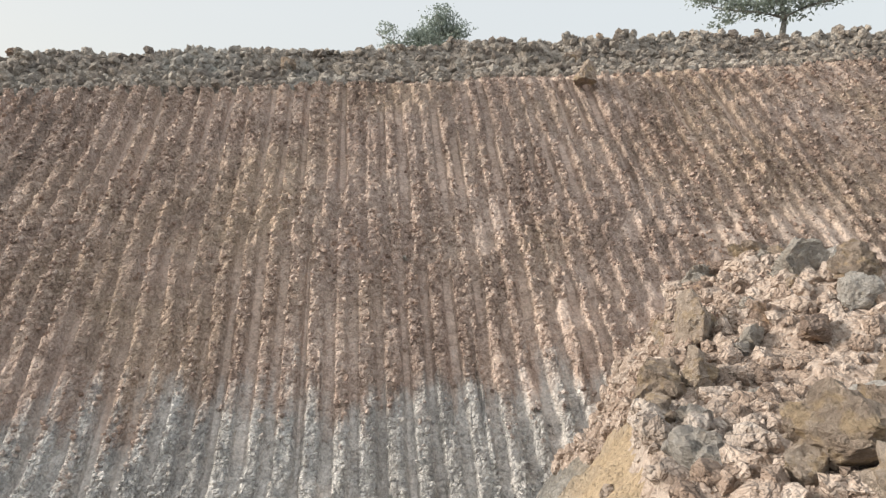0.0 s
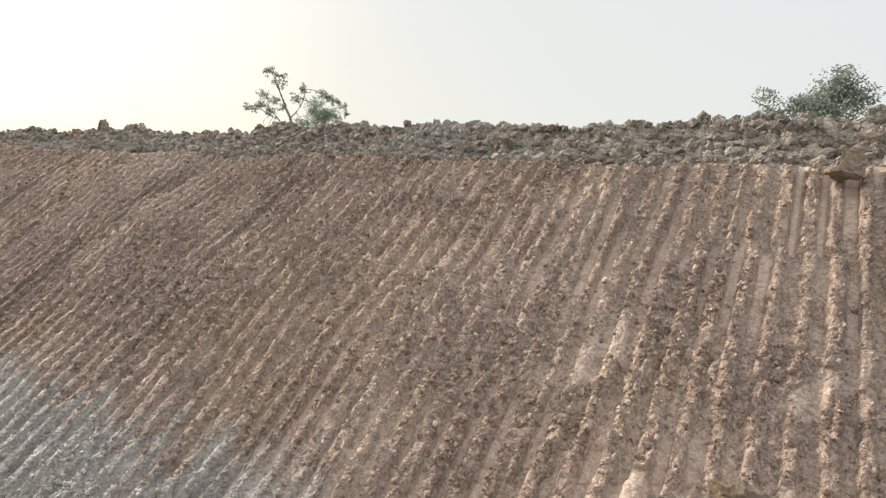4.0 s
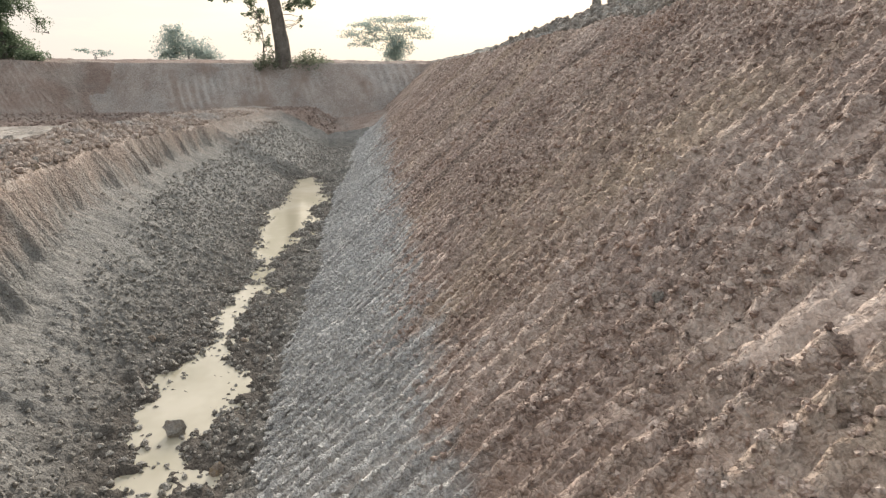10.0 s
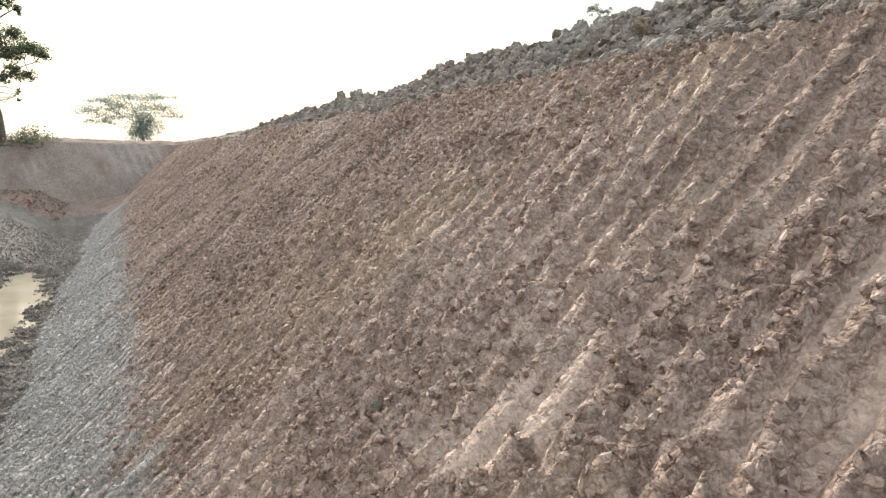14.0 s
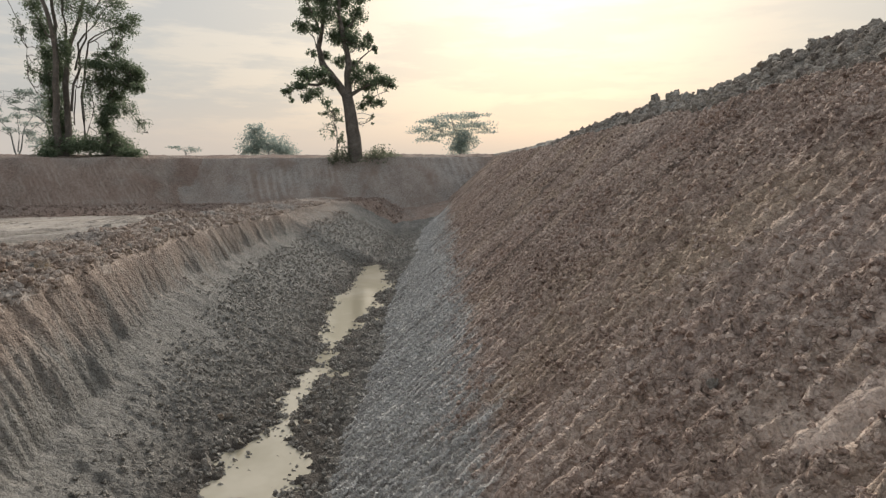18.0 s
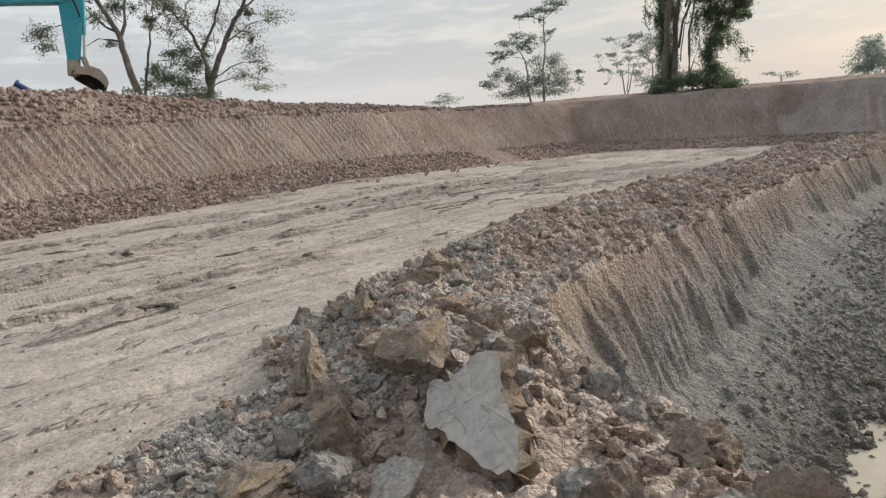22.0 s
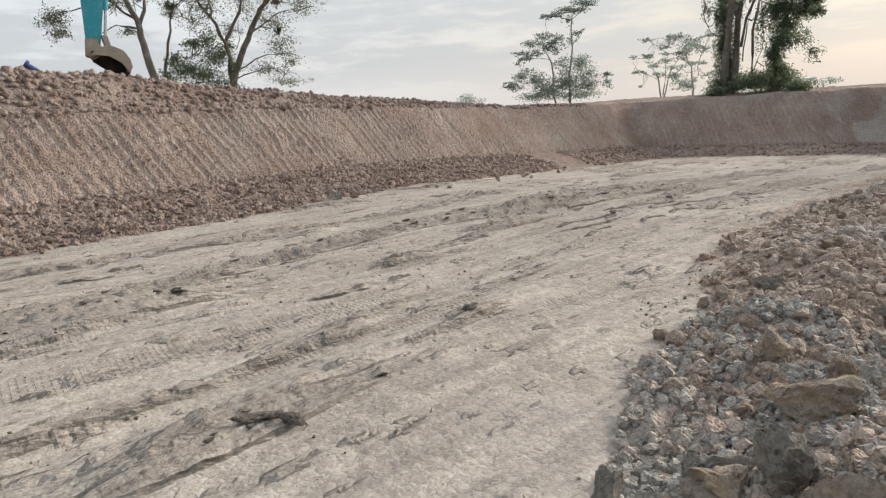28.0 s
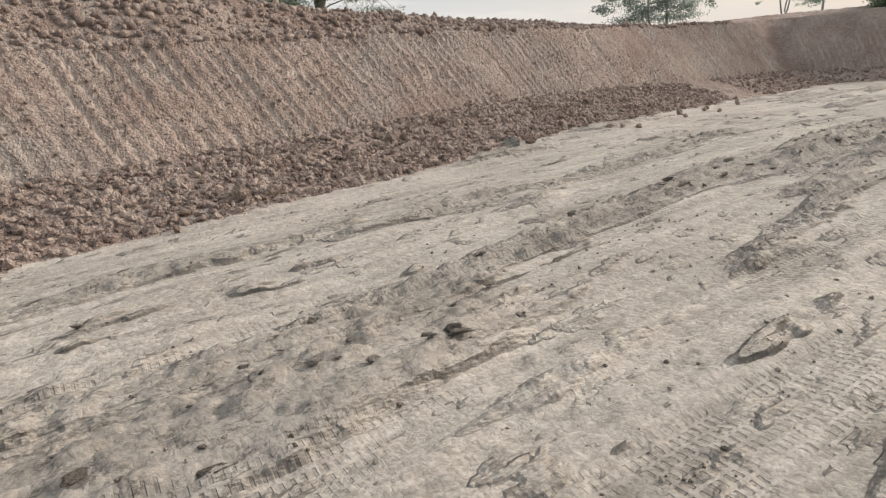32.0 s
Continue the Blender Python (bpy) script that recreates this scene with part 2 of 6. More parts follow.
    if flaky:
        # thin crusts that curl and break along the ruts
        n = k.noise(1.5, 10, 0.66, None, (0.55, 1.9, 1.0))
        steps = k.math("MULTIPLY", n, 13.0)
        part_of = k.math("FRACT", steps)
        # dark line at each step edge paints the ledge's shading into the colour
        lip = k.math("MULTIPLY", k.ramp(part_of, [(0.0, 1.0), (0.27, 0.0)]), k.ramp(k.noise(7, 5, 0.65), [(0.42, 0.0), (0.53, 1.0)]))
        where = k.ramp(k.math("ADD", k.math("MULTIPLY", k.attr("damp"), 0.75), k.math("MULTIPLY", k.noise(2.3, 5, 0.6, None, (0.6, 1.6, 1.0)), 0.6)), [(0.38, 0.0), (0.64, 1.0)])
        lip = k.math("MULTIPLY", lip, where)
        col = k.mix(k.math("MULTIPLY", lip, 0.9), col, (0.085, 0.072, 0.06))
        col = k.mix(k.math("MULTIPLY", k.attr("damp"), 0.38), col, (0.15, 0.13, 0.11))
        streak = k.noise(1.0, 7, 0.7, None, (0.45, 4.5, 1.0))
        col = k.mix(1.0, col, k.ramp(streak, [(0.32, 0.74), (0.5, 1.0), (0.66, 1.2)]), "MULTIPLY")
        h = k.math("ADD", k.math("MULTIPLY", h, 0.2), k.math("MULTIPLY", k.math("MULTIPLY", k.math("SUBTRACT", steps, part_of), where), 0.3))
        # tyre cleats pressed across the wheel tracks
        c, sn = math.cos(radians(-2)), math.sin(radians(-2))
        lu = k.math("ADD", k.math("MULTIPLY", k.axis(0), c), k.math("MULTIPLY", k.axis(1), sn))
        lv = k.math("SUBTRACT", k.math("MULTIPLY", k.axis(1), c), k.math("MULTIPLY", k.axis(0), sn))
        zig = k.math("ABSOLUTE", k.math("SUBTRACT", k.math("FRACT", k.math("MULTIPLY", lv, 15.0)), 0.5))
        bar = k.math("SINE", k.math("ADD", k.math("MULTIPLY", lu, 140.0), k.math("ADD", k.math("MULTIPLY", k.noise(1.3, 2), 4.0), k.math("MULTIPLY", k.noise(3, 2), 0.8))))
        cleat = k.math("MULTIPLY", k.math("MULTIPLY", k.ramp(bar, [(0.1, 0.0), (0.6, 1.0)]), k.ramp(zig, [(0.14, 0.0), (0.24, 1.0)])), k.attr("scrape"))
        cleat = k.math("MULTIPLY", cleat, k.ramp(k.noise(2.5, 4), [(0.4, 0.0), (0.55, 1.0)]))
        col = k.mix(k.math("MULTIPLY", cleat, 0.38), col, (0.17, 0.15, 0.128))
        h = k.math("SUBTRACT", h, k.math("MULTIPLY", cleat, 0.25))
    elif not loose:
        col = k.mix(k.math("MULTIPLY", k.attr("damp"), 0.92), col, (0.095, 0.082, 0.07))
    col = k.mix(1.0, col, k.ramp(crumb, [(0.28, 0.72), (0.5, 1.02), (0.72, 1.22)]), "MULTIPLY")
    if scrape_col:
        h = k.math("MULTIPLY", h, rough_part)
    return k.done(col, h, 1.0, relief)


SLOPE = ((0.23, 0.164, 0.133), (0.525, 0.405, 0.338), (0.70, 0.575, 0.497))
BANK = ((0.215, 0.16, 0.133), (0.35, 0.268, 0.226), (0.48, 0.388, 0.332))
HEAP = ((0.18, 0.155, 0.135), (0.30, 0.265, 0.225), (0.42, 0.385, 0.34))
CLAY = ((0.20, 0.156, 0.13), (0.305, 0.245, 0.205), (0.41, 0.345, 0.292))
TAN = ((0.26, 0.2, 0.16), (0.435, 0.35, 0.29), (0.58, 0.492, 0.425))
PALE = (0.60, 0.585, 0.56)
GREY = (0.255, 0.246, 0.226)
# a yellow clay seam shows at the head of the trench
slope_soil = earth("scraped brown subsoil", *SLOPE, PALE, -0.5, 0.28, (0.47, 0.36, 0.31), (0.70, 0.585, 0.50), relief=0.11, ochre=(0.53, 0.405, 0.29))
trench_soil = earth("cut clay of the trench", *CLAY, GREY, -0.25, 0.7, (0.46, 0.36, 0.235), (0.42, 0.37, 0.31), seam=True, relief=0.06)
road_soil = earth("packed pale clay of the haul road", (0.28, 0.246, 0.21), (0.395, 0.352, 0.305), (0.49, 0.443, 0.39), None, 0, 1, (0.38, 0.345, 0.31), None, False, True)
bank_soil = earth("scraped reddish brown bank soil", *BANK, None, 0, 1, (0.27, 0.185, 0.15), (0.56, 0.485, 0.42), relief=0.07, ochre=(0.36, 0.325, 0.29))
end_soil = earth("greyish scraped bank soil", (0.25, 0.205, 0.178), (0.41, 0.35, 0.308), (0.53, 0.47, 0.42), None, 0, 1, (0.30, 0.22, 0.175), (0.56, 0.52, 0.475), relief=0.07, ochre=(0.42, 0.39, 0.36))
heap_soil = earth("loose grey brown spoil", *HEAP, None, 0, 1, (0.36, 0.37, 0.34), None)
rubble_soil = earth("tan clay rubble", *TAN, None, 0, 1, (0.46, 0.435, 0.405), None)
plain_soil = earth("dry open ground", (0.17, 0.13, 0.09), (0.24, 0.19, 0.13), (0.30, 0.25, 0.17), None, 0, 1, (0.16, 0.17, 0.08), None)
slope_lumps = earth("brown subsoil crumbs", *SLOPE, PALE, -0.55, 0.5, (0.40, 0.265, 0.195), None, True)
trench_lumps = earth("grey clay crumbs", *CLAY, (0.36, 0.34, 0.305), -0.45, 0.6, None, None, True)
bank_lumps = earth("reddish brown lumps", *(tuple(1.02 * c for c in v) for v in BANK), None, 0, 1, None, None, True)
heap_lumps = earth("grey brown lumps", *(tuple(1.15 * c for c in v) for v in HEAP), None, 0, 1, (0.40, 0.40, 0.375), None, True)
rubble_lumps = earth("tan clay lumps", *(tuple(1.1 * c for c in v) for v in TAN), None, 0, 1, (0.48, 0.455, 0.425), None, True)
grey_lumps = earth("grey clay lumps", (0.29, 0.27, 0.242), (0.45, 0.424, 0.386), (0.58, 0.555, 0.515), None, 0, 1, (0.42, 0.36, 0.29), None, True)
road_lumps = earth("pale clay crumbs", (0.16, 0.138, 0.116), (0.30, 0.263, 0.22), (0.45, 0.405, 0.35), None, 0, 1, None, None, True)


def rock_mat(name, dark, mid, pale, tint):
    k = Mat(name, 0.92)
    n1, n2, n3 = k.noise(3, 8, 0.75, k.obj), k.noise(45, 6, 0.72), k.noise(15, 7, 0.72)
    shift = k.math("MULTIPLY", k.math("SUBTRACT", k.random(), 0.5), 0.24)
    col = k.ramp(k.math("ADD", n1, shift), [(0.3, dark), (0.5, mid), (0.7, pale)])
    col = k.mix(k.ramp(k.noise(2.2, 3, 0.6, k.obj), [(0.5, 0.0), (0.62, 0.8)]), col, tint)
    col = k.mix(1.0, col, k.ramp(n2, [(0.3, 0.74), (0.5, 1.04), (0.7, 1.28)]), "MULTIPLY")
    return k.done(col, k.math("ADD", k.math("MULTIPLY", n3, 0.7), k.math("MULTIPLY", n2, 0.4)), 1.0, 0.09)


tan_rock = rock_mat("tan clay clod", (0.27, 0.215, 0.17), (0.43, 0.355, 0.29), (0.57, 0.49, 0.415), (0.45, 0.345, 0.225))
grey_rock = rock_mat("grey clay clod", (0.26, 0.24, 0.212), (0.40, 0.37, 0.33), (0.53, 0.50, 0.455), (0.42, 0.365, 0.30))
brown_rock = rock_mat("reddish brown clod", (0.23, 0.172, 0.138), (0.37, 0.285, 0.235), (0.49, 0.40, 0.335), (0.40, 0.28, 0.19))
pale_rock = rock_mat("pale clay block", (0.34, 0.315, 0.285), (0.50, 0.475, 0.44), (0.62, 0.60, 0.565), (0.47, 0.43, 0.38))
# dark tone puts the shadowed look of the road's crust lumps into colour
mud_rock = rock_mat("shade darkened clay", (0.085, 0.072, 0.06), (0.15, 0.13, 0.11), (0.26, 0.23, 0.20), (0.18, 0.155, 0.13))
crust_rock = rock_mat("broken crust of the road", (0.17, 0.148, 0.125), (0.27, 0.237, 0.205), (0.36, 0.32, 0.28), (0.25, 0.215, 0.18))
slab_edge = rock_mat("orange broken clay edge", (0.22, 0.168, 0.122), (0.35, 0.275, 0.21), (0.46, 0.38, 0.30), (0.40, 0.285, 0.18))


def slab_top():
    k = Mat("dried grey clay crust", 0.9)
    warp = k.node("ShaderNodeVectorMath", operation="MULTIPLY_ADD")
    nz = k.node("ShaderNodeTexNoise")
    nz.inputs["Scale"].default_value, nz.inputs["Detail"].default_value = 9, 5
    k.put(nz.inputs["Vector"], k.obj)
    k.put(warp.inputs[0], nz.outputs["Color"])
    warp.inputs[1].default_value = (0.14, 0.14, 0.0)
    k.put(warp.inputs[2], k.obj)
    cr = k.voronoi(5.5, "DISTANCE_TO_EDGE", warp.outputs[0])
    n = k.noise(12, 6, 0.65, k.obj)
    col = k.ramp(n, [(0.3, (0.31, 0.288, 0.258)), (0.55, (0.45, 0.42, 0.382)), (0.75, (0.54, 0.51, 0.47))])
    col = k.mix(k.math("MULTIPLY", k.ramp(cr, [(0.0, 0.7), (0.014, 0.0)]), k.ramp(k.noise(4, 3, 0.5, k.obj), [(0.46, 0.0), (0.58, 1.0)])), col, (0.19, 0.172, 0.15))
    return k.done(col, k.math("ADD", k.ramp(cr, [(0.0, 0.25), (0.02, 0.4)]), k.math("MULTIPLY", n, 0.4)), 0.8, 0.02)


crust = slab_top()


def leaf_mat(name, a, b):
    k = Mat(name, 0.7)
    col = k.mix(k.island(), a, b)
    m = k.done(col)
    thin = k.node("ShaderNodeBsdfTranslucent")
    k.put(thin.inputs["Color"], col)
    both = k.node("ShaderNodeMixShader")
    both.inputs[0].default_value = 0.62
    k.t.links.new(k.b.outputs[0], both.inputs[1])
    k.t.links.new(thin.outputs[0], both.inputs[2])
    out = [n for n in k.t.nodes if n.type == "OUTPUT_MATERIAL"][0]
    k.t.links.new(both.outputs[0], out.inputs["Surface"])
    return m


def plain(name, col, rough=0.5, metal=0.0, wear=None, scale=6.0):
    """Painted or worn surface: base colour with dirt in large and small patches."""
    k = Mat(name, rough)
    k.b.inputs["Metallic"].default_value = metal
    c = col
    if wear:
        f = k.ramp(k.math("ADD", k.math("MULTIPLY", k.noise(scale, 5, 0.65, k.obj), 0.7), k.math("MULTIPLY", k.noise(scale * 8, 3, 0.6, k.obj), 0.3)), [(0.46, 0.0), (0.66, 0.85)])
        c = k.mix(f, col, wear)
    return k.done(c, k.noise(scale * 10, 3, 0.6, k.obj), 0.12, 0.01)


bark = rock_mat("grey bark", (0.11, 0.094, 0.08), (0.20, 0.175, 0.15), (0.30, 0.27, 0.235), (0.17, 0.15, 0.13))
dark_leaf = leaf_mat("dark leaves", (0.12, 0.165, 0.10), (0.24, 0.285, 0.19))
olive_leaf = leaf_mat("greyish olive leaves", (0.15, 0.17, 0.115), (0.25, 0.265, 0.195))
# distance haze is painted into the next two leaf colours and the bark
mist_leaf = leaf_mat("olive leaves paled by painted haze", (0.23, 0.275, 0.245), (0.34, 0.39, 0.345))
hazy_leaf = leaf_mat("leaves paled by painted haze", (0.34, 0.40, 0.37), (0.45, 0.51, 0.46))
hazy_bark = rock_mat("bark paled by painted haze", (0.22, 0.22, 0.21), (0.31, 0.31, 0.29), (0.38, 0.38, 0.36), (0.30, 0.30, 0.28))

# ---- shape of the ground ----
def hashed(ix, iy, s):
    h = (ix.astype(np.int64) * 374761393 + iy.astype(np.int64) * 668265263 + s * 974634777) & 0xFFFFFFFF
    h = ((h ^ (h >> 13)) * 1274126177) & 0xFFFFFFFF
    h = ((h ^ (h >> 16)) * 2246822519) & 0xFFFFFFFF
    return ((h ^ (h >> 15)) & 0xFFFFFF) / float(0x1000000)


def vnoise(x, y, s):
    ix, iy = np.floor(x), np.floor(y)
    fx, fy = x - ix, y - iy
    fx, fy = fx * fx * (3 - 2 * fx), fy * fy * (3 - 2 * fy)
    a, b, c, d = hashed(ix, iy, s), hashed(ix + 1, iy, s), hashed(ix, iy + 1, s), hashed(ix + 1, iy + 1, s)
    return (a + (b - a) * fx) * (1 - fy) + (c + (d - c) * fx) * fy


def fbm(x, y, s, octaves=4, gain=0.5):
    """Smooth noise about 0, roughly within -0.5 to 0.5."""
    total, amp, norm = 0.0, 1.0, 0.0
    for k in range(octaves):
        total = total + amp * (vnoise(x, y, s + k) - 0.5)
        norm += amp
        x, y, amp = 1.7 * x + 0.9 * y + 3.1, -0.9 * x + 1.7 * y + 7.7, amp * gain
    return total / norm * 1.6


def clods(x, y, size, s, fill, where=None):
    """Height of angular lumps strewn on a surface; fill is the share of cells that hold one, where a mask of the points that need it."""
    if where is not None:
        out = np.zeros_like(x)
        if where.any():
            out[where] = clods(x[where], y[where], size, s, fill[where] if isinstance(fill, np.ndarray) else fill)
        return out
    x, y = x / size, y / size
    ix, iy = np.floor(x), np.floor(y)
    best = np.zeros_like(x)
    for i in (-1, 0, 1):
        for j in (-1, 0, 1):
            cx, cy = ix + i, iy + j
            r = 0.28 + 0.34 * hashed(cx, cy, s) ** 2
            dx, dy = x - cx - 0.15 - 0.7 * hashed(cx, cy, s + 1), y - cy - 0.15 - 0.7 * hashed(cx, cy, s + 2)
            a = 6.283 * hashed(cx, cy, s + 3)
            u, v = dx * np.cos(a) + dy * np.sin(a), (dy * np.cos(a) - dx * np.sin(a)) * (1.15 + 0.6 * hashed(cx, cy, s + 4))
            d = 0.5 * np.sqrt(u * u + v * v) + 0.5 * np.maximum(np.abs(u), np.abs(v))
            top = r * (0.5 + 0.35 * hashed(cx, cy, s + 5)) + u * (hashed(cx, cy, s + 6) - 0.5) * 0.9
            h = np.minimum(np.sqrt(np.maximum(r * r - d * d, 0)) * 1.15, top)
            best = np.maximum(best, np.where((d < r) & (hashed(cx, cy, s + 7) < fill), h, 0))
    return best * size


def smooth(a, b, x):
    t = np.clip((x - a) / (b - a), 0, 1)
    return t * t * (3 - 2 * t)


def side(x, y, line):
    """Signed distance to a polyline (positive on its left) and the way along it."""
    best, sign, along, run = np.full(x.shape, 1e9), np.ones(x.shape), np.zeros(x.shape), 0.0
    for (ax, ay), (bx, by) in zip(line, line[1:]):
        ex, ey = bx - ax, by - ay
        n = math.hypot(ex, ey)
        t = np.clip(((x - ax) * ex + (y - ay) * ey) / n**2, 0, 1)
        px, py = x - ax - t * ex, y - ay - t * ey
        d = np.hypot(px, py)
        near = d < best - 1e-9
        sign = np.where(near, np.where(ex * py - ey * px >= 0, 1.0, -1.0), sign)
        along = np.where(near, run + t * n, along)
        best = np.minimum(d, best)
        run += n
    return best * sign, along


RIM = [(-60, 0.3), (-22, -0.5), (-13, -0.75), (-8, -0.3), (-4, 0.2), (-1.35, 0.6), (-0.5, 1.3), (0.05, 2.4), (0.5, 3.3), (1.0, 4.1), (1.4, 4.8), (1.75, 5.3), (2.1, 5.8), (2.4, 6.3), (2.6, 7.5), (2.7, 12)]
WALL = [(40, -9.0), (6, -10.4), (-1, -11.4), (-8.5, -13.0), (-17, -14.8), (-25, -16.5), (-29.5, -10.5), (-31.5, -9.0), (-31.8, 14)]
TOOTH = 0.215
TRACK = (-0.2, -3.5, radians(-2))
WATER = -2.06


def tooth_marks(u, s, seed, row, broken=0.65, wide=0.0):
    """Depth of the bucket's tooth grooves and how clean they are; u counts across the teeth in metres, s runs down the face."""
    wob = 0.04 * fbm(u * 0.7, s * 0.6, seed, 2)
    stroke = np.floor(s / row + 0.9 * hashed(np.floor(u / (5 * TOOTH)), np.zeros_like(u), seed + 9))
    q = u + wob + 0.12 * (hashed(stroke, np.floor(u / (5 * TOOTH)), seed + 8) - 0.5)
    tooth = np.floor(q / TOOTH)
    ph = np.abs(q / TOOTH - tooth - 0.5)
    clean = np.clip(1.5 * hashed(tooth, stroke, seed + 3), 0, 1) * smooth(-0.34, 0.1, fbm(u * 0.8, s * 0.9, seed + 20, 3) + 0.08) * (1 - broken + broken * smooth(-0.16, 0.12, fbm(u * 4.0, s * 2.2, seed + 25, 3)))
    width = 0.11 + wide + 0.10 * hashed(tooth, stroke, seed + 5)
    groove = 1 - smooth(width, width + 0.065, ph)
    moist = smooth(0.55, 0.95, hashed(tooth, stroke, seed + 6)) * smooth(-0.1, 0.2, fbm(u * 1.3, s * 0.7, seed + 30, 3))
    return groove, clean, moist


def ground(x, y):
    """Height of the ground, its kind and the masks that its soils use."""
    road = -0.05 * np.maximum(0, -6 - x)
    rim, run = side(x, y, RIM)
    rim = rim + 0.22 * fbm(x * 0.9, y * 0.9, 11, 3) + 0.09 * fbm(x * 2.6, y * 2.6, 13, 3) * (1 + 0.3 * smooth(-2, -6, x))
    wall, wrun = side(x, y, WALL)
    on_road, on_rim, on_face = (rim < 0.4) & (wall < 0.6) & (y < 7), (rim > -3.6) & (rim < 1.0) & (wall < 1.5), y > 2.5
    on_top, on_bank, on_upper, on_foot = y > 7.5, (wall > -0.6) & (wall < 3.5), (wall > 0.8) & (wall < 12), (wall > -3.0) & (wall < 1.0)
    # haul road: ruts along it, shallow swells, damp crumbled strips
    along = x + 0.25 * y
    across = y - 0.08 * x
    ruts = fbm(along * 0.16, across * 2.2, 31, 4, 0.6)
    worn = smooth(0.02, 0.26, fbm(along * 0.26, across * 1.5, 41, 4) - 0.12 * smooth(-4.2, -3.4, across) + 0.26 * np.exp(-((across + 5.2) / 1.0) ** 2) + 0.10 * np.exp(-((across + 2.9) / 0.4) ** 2) - 0.12)
    flake = fbm(along * 0.55, across * 2.9, 45, 6, 0.64)
    shelf = smooth(0.0, 0.03, flake) + smooth(0.13, 0.16, flake) + smooth(-0.14, -0.11, flake) + 0.7 * smooth(-0.26, -0.23, flake)
    zr = road + 0.06 * ruts + 0.05 * fbm(x * 0.5, y * 0.5, 51, 3) + 0.012 * fbm(x * 7, y * 7, 61, 4)
    lumps = clods(along * 0.6, across, 0.13, 71, 0.5 * worn, on_road) + clods(x, y, 0.06, 73, 0.5 * worn, on_road)
    zr = zr + (0.2 + 0.8 * worn) * 0.026 * shelf + 0.7 * lumps * worn
    crusty = smooth(0.05, 0.0, np.abs(fbm(along * 0.3, across * 1.25, 47, 4, 0.55))) * smooth(-0.02, 0.14, fbm(along * 0.7, across * 0.9, 48, 3) + 0.1 * np.exp(-((across + 4.6) / 1.6) ** 2)) * smooth(0.0, 0.14, fbm(along * 1.5, across * 3.5, 49, 3)) * smooth(-1.5, -2.2, across)
    zr = zr + crusty * (0.022 + 0.5 * clods(along * 0.7, across, 0.11, 77, 0.8, on_road) + 0.5 * clods(x, y, 0.05, 79, 0.8, on_road))
    grit = smooth(0.12, 0.3, fbm(along * 3.0, across * 7.0, 75, 4, 0.7))
    damp = np.clip(worn * (0.5 + 0.25 * smooth(-0.1, 0.2, ruts) + 0.25 * smooth(0.0, 0.03, lumps)) + (1 - worn) * 0.2 * grit + 0.55 * crusty, 0, 1)
    tread = np.zeros_like(x)
    lv = (y - TRACK[1]) * math.cos(TRACK[2]) - (x - TRACK[0]) * math.sin(TRACK[2])
    lu = (x - TRACK[0]) * math.cos(TRACK[2]) + (y - TRACK[1]) * math.sin(TRACK[2])
    for k, (shift, wid, bend) in enumerate(((0.0, 0.5, 0.0), (0.7, 0.4, 0.012), (-0.85, 0.45, -0.01), (-2.5, 0.45, 0.008), (1.5, 0.4, -0.008))):
        off = np.abs(lv - shift - bend * lu * lu)
        tread = np.maximum(tread, smooth(wid / 2, wid / 2 - 0.05, off) * smooth(-0.2, 0.1, fbm(x * 0.6, y * 0.6, 81 + k, 3) + (0.2 if k == 0 else 0.0)))
    zr = zr - 0.014 * tread
    # rubble berm along the trench's rim
    berm = np.exp(-((rim + 0.95 + 0.3 * smooth(-1.5, -4.0, x)) / (0.55 + 0.2 * smooth(-1.5, -4.0, x))) ** 2) * (0.30 + 0.28 * fbm(run * 0.8, rim * 0.5, 91, 2)) * smooth(-45, -2, x + 0 * y)
    berm = berm * (0.75 + 0.25 * smooth(-6, 0, x))
    heap = 0.30 * np.exp(-(((x - 1.35) / 0.75) ** 2 + ((y - 3.95) / 1.1) ** 2))
    ragged = 0.35 * fbm(x * 1.3, y * 1.3, 95, 4)
    shift = np.interp(x, [-4.3, -1.5, -0.2, 0.5], [0.55, -0.2, -0.2, 0.0])
    rough = smooth(-2.15, -1.6, rim + ragged + shift) * smooth(3.0, 2.2, x - 0.3 * np.maximum(y - 4, 0))
    plug = smooth(0.0, 0.6, y - 0.25 - 0.15 * (x - 1) + 1.2 * ragged) * smooth(0.2, 0.9, x)
    rough = np.maximum(rough, 0.55 * plug)
    clear = 1 - 0.9 * np.exp(-(((x - 1.25) / 0.5) ** 2 + ((y - 2.5) / 0.6) ** 2))
    wx, wy = x + 0.16 * fbm(x * 4, y * 4, 97, 3), y + 0.16 * fbm(x * 4 + 9, y * 4, 98, 3)
    stones = clear * clods(wx, wy, 0.42, 101, 0.3, on_rim) + 0.55 * clods(wx, wy, 0.21, 111, 0.4, on_rim) + 0.75 * clods(x + 0.3 * (wx - x), wy, 0.085, 121, 0.75, on_rim) + 0.8 * clods(x, y, 0.05, 123, 0.7, on_rim) + 0.22 * fbm(x * 5, y * 5, 125, 5, 0.65)
    small = 0.7 * clods(x, y, 0.15, 131, 0.3, rim > -0.1) + 0.8 * clods(x, y, 0.075, 135, 0.55, rim > -0.1) + 0.8 * clods(x, y, 0.045, 141, 0.8, rim > -0.1)
    hollow = 0.26 * np.exp(-(((x - 1.25) / 0.5) ** 2 + ((y - 2.5) / 0.6) ** 2))
